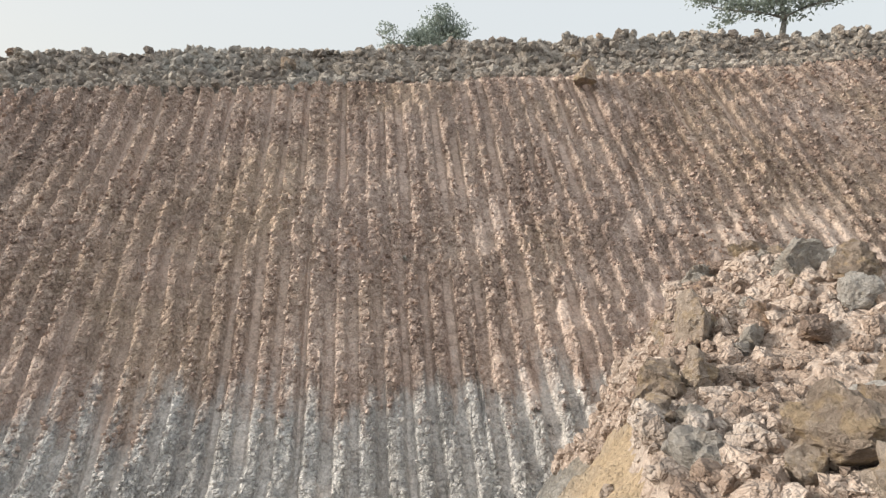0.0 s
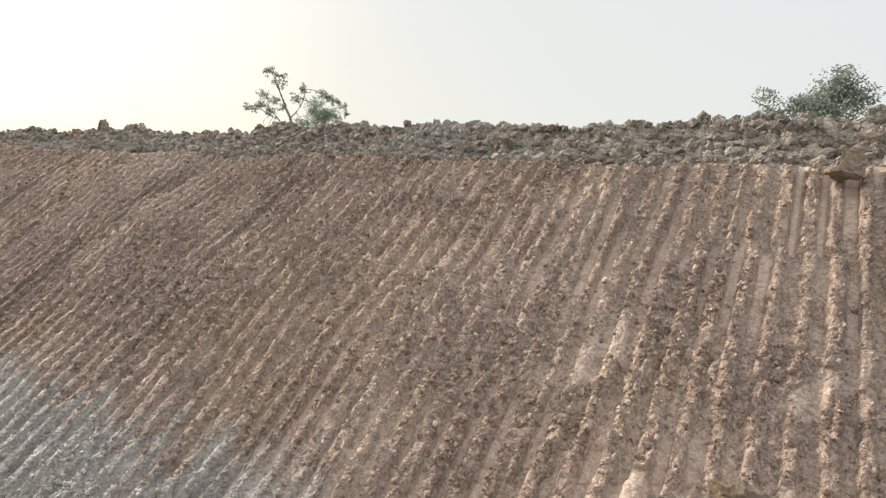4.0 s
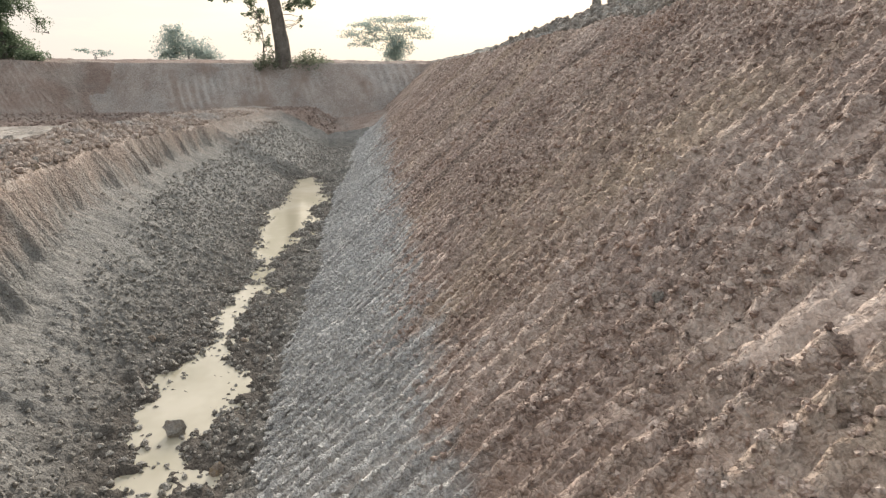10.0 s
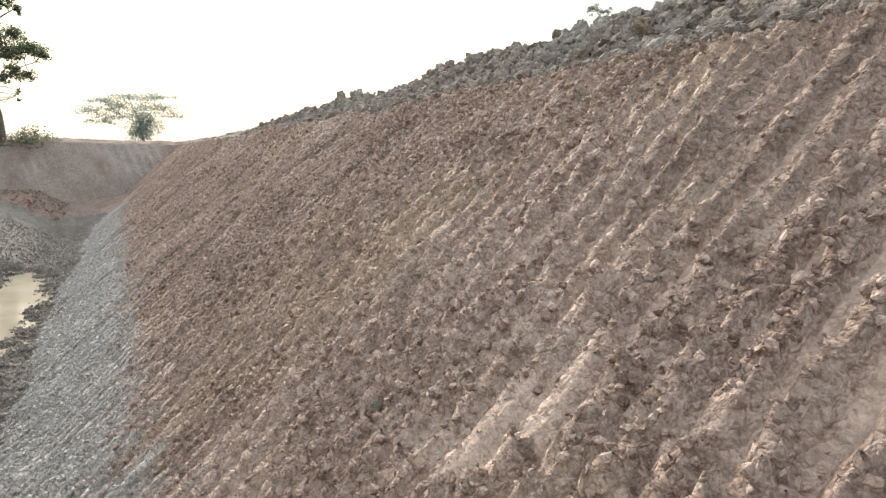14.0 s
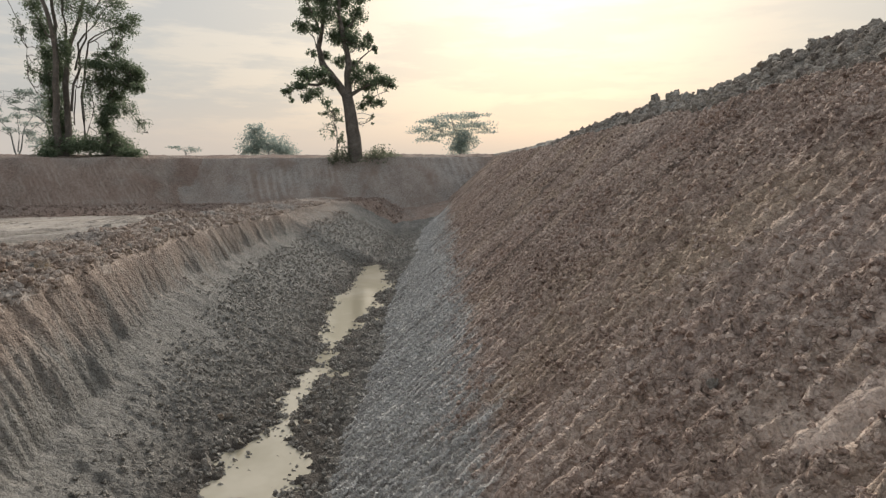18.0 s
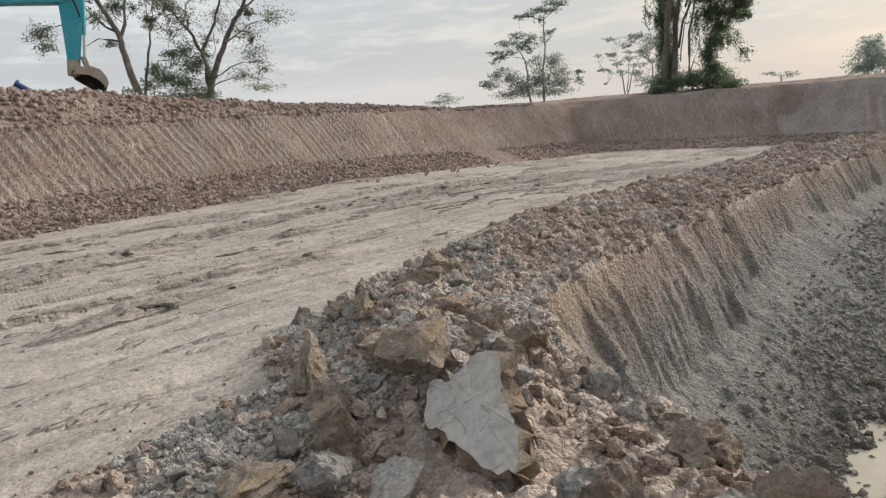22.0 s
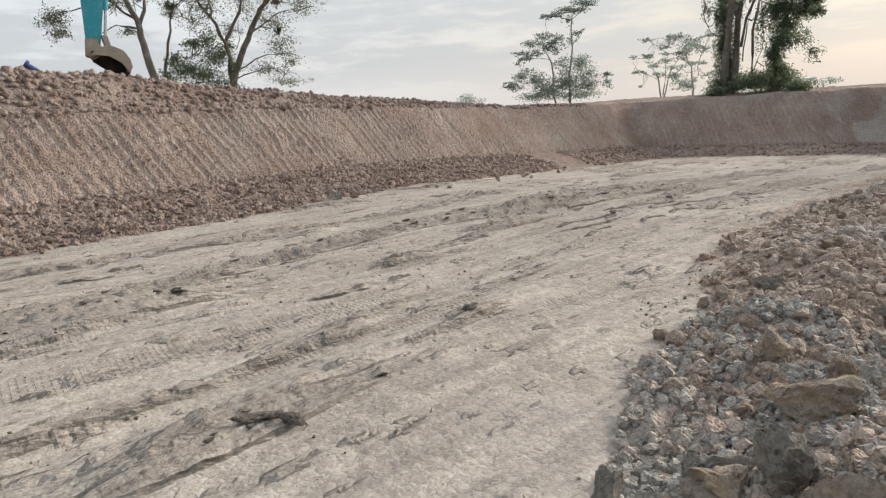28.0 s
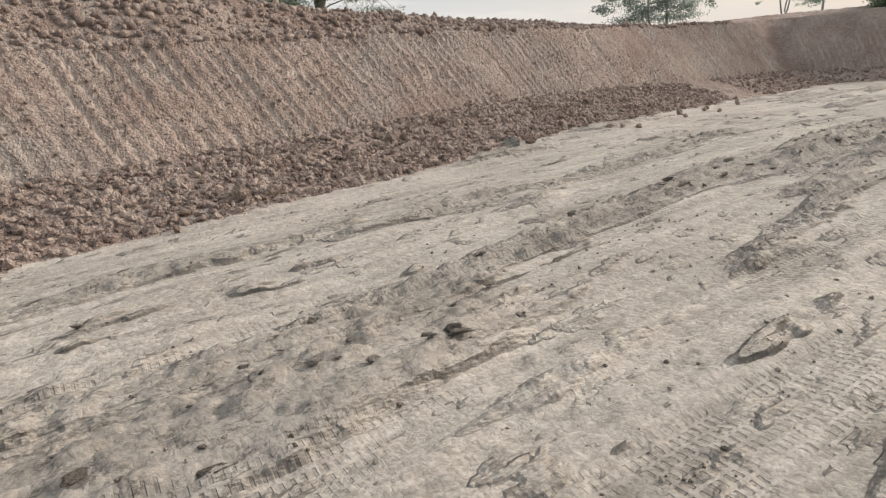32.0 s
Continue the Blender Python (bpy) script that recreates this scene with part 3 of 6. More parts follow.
    bench = zr * (1 - 0.6 * rough) + berm + heap - hollow + rough * (0.38 * stones + 0.03 * fbm(x * 3, y * 3, 99, 3))
    bench = bench + (1 - rough) * 0.35 * clods(x, y, 0.09, 151, 0.10, on_road)
    # trench: steep cut wall with tooth marks, talus, wet floor
    head = smooth(-1.2, 0.2, x)
    g, cl, _ = tooth_marks(run + 0.15 * rim, rim, 201, 2.5)
    gully = fbm(run * 1.1, rim * 0.25, 211, 3)
    steep = 2.2 - 0.7 * head
    drop = np.minimum(np.maximum(rim, 0) * steep, 1.7 + 0.2 * gully + np.maximum(rim - 0.65, 0) * (0.55 + 0.9 * head) + 0.3 * head)
    half = np.interp(x, [-19.2, -18.4, -16, -12, -10, -9.3, -8.6, -8, -6.4, -5.9, -5.3, -4.6, -3.2, -2.6, -2.0, -1.0], [-0.3, 0.3, 0.62, 0.55, 0.35, 0.05, 0.16, 0.24, 0.2, 0.14, 0.26, 0.45, 0.4, 0.25, 0.05, -0.5])
    off = np.abs(y - 2.9 - 0.3 * fbm(x * 0.45, 0 * y, 225, 2)) - half
    gentle = 1 - 0.6 * smooth(2.9, 3.4, y)
    floor = WATER + 0.26 * off * gentle + 0.11 * fbm(x * 1.6, y * 1.9, 221, 4, 0.6) + 0.25 * gentle * np.maximum(off - 0.4, 0) + 0.05 * fbm(x * 5, y * 5, 227, 3)
    floor = floor + 0.9 * smooth(-26, -30, x)
    talus = smooth(0.6, 1.15, rim)
    butt = np.abs(fbm(run * 1.7, rim * 0.3, 217, 3))
    flute = np.abs(fbm(run * 3.6 + 0.35 * rim, rim * 0.35, 219, 3))
    tr = -drop + (0.06 * gully + 0.12 * (butt - 0.12) + 0.22 * (flute - 0.1) + 0.17 * fbm(run * 8, rim * 0.7, 214, 3)) * smooth(0, 0.4, rim) * (1 - 0.75 * talus) + 0.05 * (1 - talus) * smooth(0.05, 0.2, rim) * smooth(-0.05, 0.05, fbm(run * 2.6, rim * 3.0, 218, 3)) - 0.06 * g * (1 - talus) * cl + 0.08 * fbm(run * 5, rim * 1.2, 215, 4) * smooth(0, 0.3, rim)
    tr = np.maximum(tr, floor) + talus * 0.9 * small + (1 - talus) * 0.08 * small
    low = np.where(rim > 0, np.minimum(tr + 0.0, bench), bench)
    inside = rim > 0.02
    wet = (0.45 * smooth(0.55, 0.1, low - WATER + 0.2 * fbm(x * 2, y * 2, 229, 3)) + 0.55 * smooth(0.16, 0.02, low - WATER)) * inside
    # main face
    s = np.maximum(0, (9.2 - y) * 1.35)
    face = 0.89 * (y - 6.03)
    g1, c1, moist = tooth_marks(x + 0.0 * y, s, 301, 2.6, 0.4 - 0.2 * smooth(-2.0, 0.2, x), 0.05 * smooth(-1.0, 1.0, x))
    belt = np.exp(-((s - 3.2 - 0.5 * fbm(x * 0.4, 0 * x, 303, 2)) / 0.55) ** 2)
    clean = np.clip(c1 * 1.4, 0, 1) * (1 - 0.7 * belt) * (1 - 0.3 * smooth(0.5, 3.0, x) * smooth(2.0, 4.0, s))
    low_part = smooth(3.7, 4.6, s) * smooth(1.0, 0.0, x)
    clean = np.maximum(clean, 0.6 * low_part)
    crumb = 0.8 * clods(x, y * 1.2, 0.13, 311, 0.75, on_face) + 1.1 * clods(x, y * 1.2, 0.075, 321, 0.95, on_face) + 0.45 * clods(x, y * 1.2, 0.3, 331, 0.10, on_face) + 0.03 * fbm(x * 16, y * 16, 337, 3)
    face = face + 0.16 * fbm(x * 0.5, y * 0.6, 341, 3) - (0.09 + 0.07 * smooth(-1.5, -5, x)) * g1 * (0.5 + 0.5 * clean) + 0.05 * fbm(x * 5, y * 5, 351, 4, 0.65)
    smear = smooth(0.04, 0.16, fbm(x * 2.2, y * 2.4, 345, 4)) * smooth(-0.6, 0.6, x) * smooth(2.6, 3.4, s)
    crumb = crumb * (1 - 0.75 * smear) * (1 - 0.35 * low_part)
    face = face + crumb * np.clip(1.0 - 0.95 * g1 * clean + 0.5 * belt, 0, 1.3) * (0.9 - 0.1 * smooth(-1.5, -6, x))
    scrape = np.maximum(g1 * clean, 0.8 * smear)
    # crest and spoil windrow above it
    xs = np.clip(x, -40, 12)
    crest = np.interp(xs, [-40, -22, -16, -8, -5, 0, 3, 6, 12], [1.9, 1.9, 2.0, 2.15, 2.24, 2.38, 2.5, 2.72, 2.8]) + 0.1 * fbm(x * 0.8, 0 * x, 361, 3)
    ridge = np.interp(xs, [-40, -30, -22, -16, -8, -4, -2.4, -0.9, 0.6, 2, 4.5, 7, 12], [2.1, 2.15, 2.28, 2.55, 2.76, 2.93, 2.95, 3.1, 3.2, 3.12, 3.36, 3.42, 3.2])
    y0 = 6.03 + crest / 0.89
    back = y - y0
    bump = np.exp(-((back - 1.45) / 0.75) ** 2)
    heapz = crest + 0.10 * np.minimum(back, 0.5) + (ridge - crest - 0.1) * bump * (1.05 + 0.5 * fbm(x * 0.75, y * 0.9, 371, 3))
    heapz = heapz + smooth(0.15, 0.8, back) * (0.6 * clods(x, y, 0.34, 381, 0.45, on_top) + 0.85 * clods(x, y, 0.17, 391, 0.75, on_top) + 0.5 * clods(x, y, 0.1, 401, 0.8, on_top))
    heapz = heapz + (2.1 - heapz) * smooth(3.0, 7.0, back)
    slope_a = np.minimum(face, np.where(back > -0.05, heapz, face))
    # far bank: rubble foot, scraped face, crest, open ground behind
    lean = wrun + 0.45 * wall
    far_end = smooth(74.5, 76, wrun)
    g2, c2, _ = tooth_marks(lean * (1 - 0.5 * far_end) + 0.0 * x, wall * 1.8, 501, 4.0, 0.25)
    c2 = c2 * (1 - far_end) + far_end * 0.55 * smooth(0.0, 0.3, fbm(lean * 0.35, wall * 0.9, 505, 4))
    crest_b = np.interp(np.clip(x, -40, 10), [-40, -28, -17, -8, -1, 10], [1.75, 1.75, 1.75, 1.95, 2.05, 2.2])
    up = road + 0.35 + 1.42 * wall - 0.11 * g2 * (0.35 + 0.65 * c2) * (1 - 0.3 * far_end) + (0.10 + 0.35 * far_end) * fbm(wrun * 0.4, wall, 511, 3)
    up = up + (0.5 * clods(wrun, wall * 1.6, 0.14, 521, 0.6, on_bank) + 0.8 * clods(wrun, wall * 1.6, 0.08, 523, 0.8, on_bank)) * (1 - 0.9 * g2 * c2)
    wback = wall - (crest_b - road - 0.35) / 1.42
    lift = np.interp(np.clip(x, -40, 10), [-30, -17, -8, -1, 10], [0.15, 0.15, 0.45, 0.95, 1.1])
    flat_b = crest_b + lift * smooth(1.0, 2.8, wback) + 0.12 * fbm(x * 0.7, y * 0.7, 531, 3)
    flat_b = flat_b + smooth(0.8, 1.6, wback) * smooth(7, 3.5, wback) * (0.28 * clods(x, y, 0.35, 541, 0.45, on_upper) + 0.4 * clods(x, y, 0.16, 551, 0.7, on_upper))
    flat_b = flat_b + (2.05 + 0.8 * smooth(-14, -4, x) - flat_b) * smooth(6, 16, wback)
    bank = np.minimum(up, np.where(wback > -0.05, flat_b, up))
    foot = smooth(-2.3, -1.3, wall + 0.35 * fbm(x * 0.8, y * 0.8, 561, 3))
    pile = road + 0.10 * foot + 0.42 * smooth(-1.9, 0.3, wall) + foot * (0.35 * clods(x, y, 0.3, 571, 0.5, on_foot) + 0.5 * clods(x, y, 0.15, 581, 0.75, on_foot) + 0.4 * clods(x, y, 0.08, 585, 0.8, on_foot))
    z = low
    kind = np.where(inside, 1, np.where(rough > 0.45, 5, 0))
    kind = np.where(inside & (x > 0.4) & (rim < 0.75), 5, kind)
    kind = np.where(inside & (x < -28.0), 6, kind)
    use = (wall > -2.4) & (foot > 0.02) & (pile > z - 0.02) & ~inside
    z = np.where(use, np.maximum(pile, z), z)
    kind = np.where(use & (foot > 0.4), 6, kind)
    use = (wall > -0.4) & (bank > z)
    z = np.where(use, bank, z)
    kind = np.where(use, np.where(wback > 0.0, 4, np.where(wrun > 75.4 + 0.3 * wall, 8, 3)), kind)
    use = (y > 2.0) & (slope_a > z)
    z = np.where(use, slope_a, z)
    kind = np.where(use, np.where(back > 0.1, 7, 2), kind)
    scrape = scrape * (1 - 0.3 * smooth(-14, -20, x))
    c2 = c2 * (1 - 0.3 * smooth(-20, -27, x) * (1 - far_end))
    scrape = np.select([kind == 2, (kind == 3) | (kind == 8), kind == 1, kind == 0], [scrape, g2 * c2, 0.6 * g * cl * (1 - talus), tread], 0.0)
    damp = np.select([kind == 0, kind == 1, kind == 2], [damp, wet, (0.32 + 0.2 * smooth(-1.5, -5, x)) * moist * (1 - 0.5 * g1)], 0.0)
    return z, kind, scrape, damp


KINDS = {0: ("road", road_soil, "packed pale clay haul road with ruts and tyre marks"), 1: ("trench", trench_soil, "dug drainage trench with grey clay sides and wet floor"),
         2: ("earth_slope", slope_soil, "tall brown cut earth face with rows of bucket tooth grooves"), 3: ("earth_bank", bank_soil, "lower reddish brown cut bank with slanting tooth grooves"),
         4: ("upper_ground", bank_soil, "loose crumbled ground on top of the bank"), 5: ("rubble_berm", rubble_soil, "crumbled clods piled along the trench rim"),
         6: ("bank_rubble", bank_soil, "brown clods fallen along the foot of the bank"), 7: ("spoil_windrow", heap_soil, "grey brown spoil heaped along the crest of the cut"),
         8: ("end_bank", end_soil, "greyish scraped bank closing the far end of the cut")}
pools = {k: [] for k in KINDS}


def patch(x0, x1, y0, y1, step, along=None):
    nx, ny = max(2, int(round((x1 - x0) / step)) + 1), max(2, int(round((y1 - y0) / (along or step))) + 1)
    gx, gy = np.meshgrid(np.linspace(x0, x1, nx), np.linspace(y0, y1, ny), indexing="ij")
    x, y = gx.ravel(), gy.ravel()
    z, kind, scrape, damp = ground(x, y)
    co = np.stack([x, y, z], 1)
    i = np.arange(nx * ny).reshape(nx, ny)
    quads = np.stack([i[:-1, :-1], i[1:, :-1], i[1:, 1:], i[:-1, 1:]], -1).reshape(-1, 4)
    fk = np.max(kind[quads], 1)
    for k in KINDS:
        q = quads[fk == k]
        if len(q):
            used, inv = np.unique(q, return_inverse=True)
            pools[k].append((co[used], inv.reshape(-1, 4), scrape[used], damp[used]))


def sheet(name, co, quads, material, floats=None, flat=False):
    me = bpy.data.meshes.new(name)
    me.vertices.add(len(co))
    me.vertices.foreach_set("co", co.astype(np.float32).ravel())
    me.loops.add(quads.size)
    me.loops.foreach_set("vertex_index", quads.astype(np.int32).ravel())
    me.polygons.add(len(quads))
    me.polygons.foreach_set("loop_start", np.arange(0, quads.size, quads.shape[1], dtype=np.int32))
    me.polygons.foreach_set("use_smooth", np.full(len(quads), not flat))
    for key, val in (floats or {}).items():
        me.attributes.new(key, "FLOAT", "POINT").data.foreach_set("value", val.astype(np.float32))
    me.update(calc_edges=True)
    me.validate()
    me.materials.append(material)
    return new(name, me)


patch(-3.0, 4.6, 3.9, 9.2, 0.024)
patch(-6.0, -2.98, 3.9, 9.2, 0.03)
patch(-6.0, 4.6, 9.18, 10.6, 0.035)
patch(-6.0, 4.6, -1.4, 3.92, 0.03)
patch(4.5, 13.0, 2.0, 14.0, 0.07)
patch(-6.1, 4.6, 10.5, 14.0, 0.07)
patch(-16.0, -5.9, -1.6, 3.4, 0.06)
patch(-16.0, -5.9, 3.38, 9.0, 0.03, 0.05)
patch(-16.0, -5.9, 8.98, 11.0, 0.06)
patch(-38.5, -15.9, -1.6, 3.4, 0.10)
patch(-38.5, -15.9, 3.38, 9.0, 0.045, 0.12)
patch(-38.5, -15.9, 8.98, 11.0, 0.12)
patch(-46.0, -38.4, -1.6, 14.0, 0.4)
patch(-38.5, -15.9, 10.9, 14.0, 0.25)
patch(-16.0, -5.9, 10.9, 14.0, 0.12)
patch(-3.0, 4.6, -7.0, -1.38, 0.029)
patch(-9.0, -2.98, -7.0, -1.38, 0.034)
patch(-9.0, 4.6, -8.4, -6.98, 0.034)
patch(-9.0, 6.0, -17.5, -8.3, 0.055)
patch(-22.0, -8.9, -19.0, -1.5, 0.085)
patch(-40.0, -21.9, -20.0, -1.5, 0.11)
patch(-46.0, 13.0, -40.0, -17.4, 0.4)
patch(-46.0, -39.9, -17.5, -1.5, 0.4)
patch(4.5, 13.0, -17.5, 2.1, 0.12)
for k, (name, material, label) in KINDS.items():
    off, cos, qs, a, b = 0, [], [], [], []
    for co, q, sc, da in pools[k]:
        cos.append(co), qs.append(q + off), a.append(sc), b.append(da)
        off += len(co)
    tagged(sheet(name, np.concatenate(cos), np.concatenate(qs), material, {"scrape": np.concatenate(a), "damp": np.concatenate(b)}), label, name.replace("_", " "), kind="structure")

# open country to the horizon, a little below the cut's lips so that nothing lies in one plane
rings = [14, 22, 40, 90, 250, 900, 4000]
pts, faces = [], []
N = 72
for r in rings:
    for i in range(N):
        a = 2 * math.pi * i / N
        sx2, sy2 = (r + 14) * math.cos(a), (r + 2) * math.sin(a)
        cx, cy = max(-1, min(1, math.cos(a) * 1.42)), max(-1, min(1, math.sin(a) * 1.42))
        inner = r == rings[0]
        px, py = (cx * 28.5 - 16.5, cy * 25.5 - 12.5) if inner else (sx2 * 1.6 - 14.5, sy2 * 1.7 - 10)
        pts.append((px, py, 1.9 if not (inner and py < -20 and px > -14) else 2.6))
for k in range(len(rings) - 1):
    for i in range(N):
        j = (i + 1) % N
        faces.append((k * N + i, (k + 1) * N + i, (k + 1) * N + j, k * N + j))
country = sheet("ground", np.array(pts), np.array(faces)[:, ::-1], plain_soil)
tagged(country, "dry open country reaching to the horizon", "ground", kind="structure")

# standing water in the trench
wm = Mat("muddy standing water", 0.14)
wm.b.inputs["Specular IOR Level"].default_value = 0.7
mud = wm.mix(wm.ramp(wm.noise(0.8, 4), [(0.4, 0.0), (0.62, 1.0)]), (0.38, 0.345, 0.255), (0.50, 0.455, 0.36))
water_mat = wm.done(mud, wm.noise(3, 2), 0.05, 0.01)
xs = np.linspace(-34, 0.2, 60)
co = np.array([(x, y, WATER) for x in xs for y in (1.6, 3.9)])
q = np.array([(2 * i, 2 * i + 2, 2 * i + 3, 2 * i + 1) for i in range(len(xs) - 1)])
tagged(sheet("water", co, q, water_mat), "still muddy puddles along the trench floor", "water", kind="structure")

# ---- helpers for things ----
def part(name, bm, material, parent=None, label="", smooth_faces=False):
    """Links a bmesh as one mesh object, under a thing or a part."""
    me = bpy.data.meshes.new(name)
    bm.to_mesh(me)
    bm.free()
    me.materials.append(material)
    if smooth_faces:
        me.polygons.foreach_set("use_smooth", np.full(len(me.polygons), True))
    ob = new(name, me)
    if parent:
        ob.parent = parent
    if label:
        ob["label"] = label
    return ob


def empty(name, m, label, category, group=""):
    ob = new(name)
    ob.matrix_world = m
    return tagged(ob, label, category, group)


def height(x, y):
    return float(ground(np.array([float(x)]), np.array([float(y)]))[0][0])


rng = np.random.default_rng(5)


def lump(seed, sub, squash=0.75, cuts=10):
    """Corners and faces of an angular clod about 1 across in radius, cut by random planes."""
    r = np.random.default_rng(seed)
    bm = bmesh.new()
    bmesh.ops.create_icosphere(bm, subdivisions=sub, radius=1.0)
    co = np.array([v.co[:] for v in bm.verts])
    tri = np.array([[v.index for v in f.verts] for f in bm.faces])
    bm.free()
    co *= np.array([1.0, r.uniform(0.65, 0.95), squash * r.uniform(0.8, 1.1)])
    for _ in range(cuts):
        n = r.normal(size=3)
        n /= np.linalg.norm(n)
        d = r.uniform(0.36, 0.66)
        co -= np.outer(np.maximum(0, co @ n - d), n)
    if sub > 1:
        co *= np.array([1 + 0.07 * noise.noise(Vector(p) * 9.0 + Vector((0, 0, seed))) + 0.22 * noise.fractal(Vector(p) * 2.3 + Vector((seed, 0, 0)), 0.75, 2.0, 6) - (0.16 * abs(noise.noise(Vector(p) * 4.5 + Vector((0, seed, 0)))) if sub > 2 else 0) for p in co])[:, None]
        co += r.normal(size=co.shape) * 0.012
    else:
        co += r.normal(size=co.shape) * 0.07
    return co, tri


def mesh_of(name, co, tri, material):
    me = bpy.data.meshes.new(name)
    me.from_pydata(co.tolist(), [], tri.tolist())
    me.materials.append(material)
    return me


ROCKS = {(key, fine): [mesh_of("clod", *lump(100 + 20 * i + k, fine, 0.85, 11), m) for k in range(7)] for fine in (3, 4) for i, (key, m) in enumerate((("tan", tan_rock), ("grey", grey_rock), ("brown", brown_rock), ("pale", pale_rock), ("mud", mud_rock), ("crust", crust_rock)))}
SAY = {"tan": "tan", "grey": "grey", "brown": "reddish brown", "pale": "pale grey", "mud": "shade darkened", "crust": "dull brown"}


def rock(name, x, y, size, colour, where, group="", turn=None, sink=0.3, stretch=(1, 1, 1), z=None):
    ob = new(name, ROCKS[colour, 4 if size > 0.11 else 3][int(rng.integers(7))])
    e = Euler(turn or (rng.uniform(-0.5, 0.5), rng.uniform(-0.5, 0.5), rng.uniform(0, 6.28)))
    zz = height(x, y) if z is None else z
    ob.matrix_world = Matrix.LocRotScale((x, y, zz + size * 0.55 * (1 - sink)), e, Vector(stretch) * size)
    kind = "large" if size > 0.2 else "broken"
    return tagged(ob, f"{kind} {SAY[colour]} clay clod {where}", "clod" if size < 0.3 else "boulder", group)


SMALL = [lump(900 + k, 1, 0.8, 5) for k in range(8)]
MIDDLE = [lump(950 + k, 2, 0.8, 7) for k in range(8)]
TINY = []
for k in range(8):
    o = np.array([(1, 0, 0), (-1, 0, 0), (0, 1, 0), (0, -1, 0), (0, 0, 1), (0, 0, -1)], float) * np.random.default_rng(k).uniform(0.55, 1.1, (6, 1))
    o += np.random.default_rng(50 + k).normal(size=o.shape) * 0.15
    TINY.append((o, np.array([(0, 2, 4), (2, 1, 4), (1, 3, 4), (3, 0, 4), (2, 0, 5), (1, 2, 5), (3, 1, 5), (0, 3, 5)])))


def strew(name, label, material, n, box, sizes, want, power=2.5, seed=0, big=0.045, flat=False):
    """Loose crumbs past counting, lying on the ground where want(kind, x, y, scrape) allows, in one mesh."""
    r = np.random.default_rng(seed)
    x, y = r.uniform(box[0], box[1], n * 3), r.uniform(box[2], box[3], n * 3)
    z, kind, scrape, damp = ground(x, y)
    ok = np.flatnonzero(r.uniform(size=n * 3) < want(kind, x, y, scrape))[:n]
    x, y, z = x[ok], y[ok], z[ok]
    size = sizes[0] + (sizes[1] - sizes[0]) * r.uniform(size=len(x)) ** power
    quat = r.normal(size=(len(x), 4))
    quat /= np.linalg.norm(quat, axis=1, keepdims=True)
    w, a, b, c = quat.T
    rot = np.stack([1 - 2 * (b * b + c * c), 2 * (a * b - c * w), 2 * (a * c + b * w), 2 * (a * b + c * w), 1 - 2 * (a * a + c * c), 2 * (b * c - a * w), 2 * (a * c - b * w), 2 * (b * c + a * w), 1 - 2 * (a * a + b * b)], 1).reshape(-1, 3, 3)
    pick = r.integers(0, 8, len(x))
    cos, tris, off = [], [], 0
    for pool, mask in ((MIDDLE, size >= 2.4 * big), (SMALL, (size >= 0.85 * big) & (size < 2.4 * big)), (TINY, size < 0.85 * big)):
        for k in range(8):
            i = np.flatnonzero(mask & (pick == k))
            if not len(i):
                continue
            co, tri = pool[k]
            p = np.einsum("nij,vj->nvi", rot[i], co) * size[i][:, None, None]
            p += np.stack([x[i], y[i], z[i] + 0.15 * size[i]], 1)[:, None, :]
            cos.append(p.reshape(-1, 3))
            tris.append((tri[None] + (np.arange(len(i)) * len(co))[:, None, None]).reshape(-1, 3) + off)
            off += p.shape[0] * p.shape[1]
    return tagged(sheet(name, np.concatenate(cos), np.concatenate(tris), material, None, flat), label, "clods", kind="stuff")


def patches(x, y, s, a=-0.1, b=0.25):
    return smooth(a, b, fbm(x * 1.1, y * 1.1, s, 3))


# ---- loose crumbs ----
def inside_by(x, y, a, b):
    """1 well inside the trench, 0 near its rim."""
    return smooth(a, b, side(x, y, RIM)[0])


strew("face_crumbs", "brown soil crumbs clinging to the cut face", slope_lumps, 40000, (-7, 4.6, 3.6, 8.9), (0.006, 0.038), lambda k, x, y, s: (k == 2) * (1 - 0.97 * s) * (0.2 + 0.8 * patches(x, y, 601, -0.1, 0.3)), 4.0, 1, 0.032, True)
strew("far_face_crumbs", "brown soil lumps on the distant cut face", slope_lumps, 15000, (-25, -7, 3.6, 8.9), (0.012, 0.05), lambda k, x, y, s: (k == 2) * (1 - 0.97 * s), 3.0, 2, 0.045, True)
strew("side_face_crumbs", "brown soil lumps on the side of the cut", slope_lumps, 6000, (4.5, 9.5, 5.0, 9.4), (0.012, 0.045), lambda k, x, y, s: (k == 2) * (1 - 0.97 * s), 3.0, 12, 0.04)
strew("foot_crumbs", "brown clods lying at the foot of the face", slope_lumps, 8000, (0.6, 5, 3.6, 7.0), (0.006, 0.036), lambda k, x, y, s: ((k == 5) + 0.5 * (k == 2)) * (1 - s) * (0.15 + 0.85 * patches(x, y, 605)), 4.0, 3, 0.018, True)
strew("trench_crumbs", "grey clay clods on the trench sides and floor", trench_lumps, 20000, (-13, 0.9, 0.0, 4.4), (0.006, 0.06), lambda k, x, y, s: (k == 1) * smooth(-13, -10, x) * (0.03 + 0.97 * inside_by(x, y, 0.8, 1.6)) * (0.35 + 0.65 * patches(x, y, 611, -0.2, 0.15)), 4.6, 4, 0.03, True)
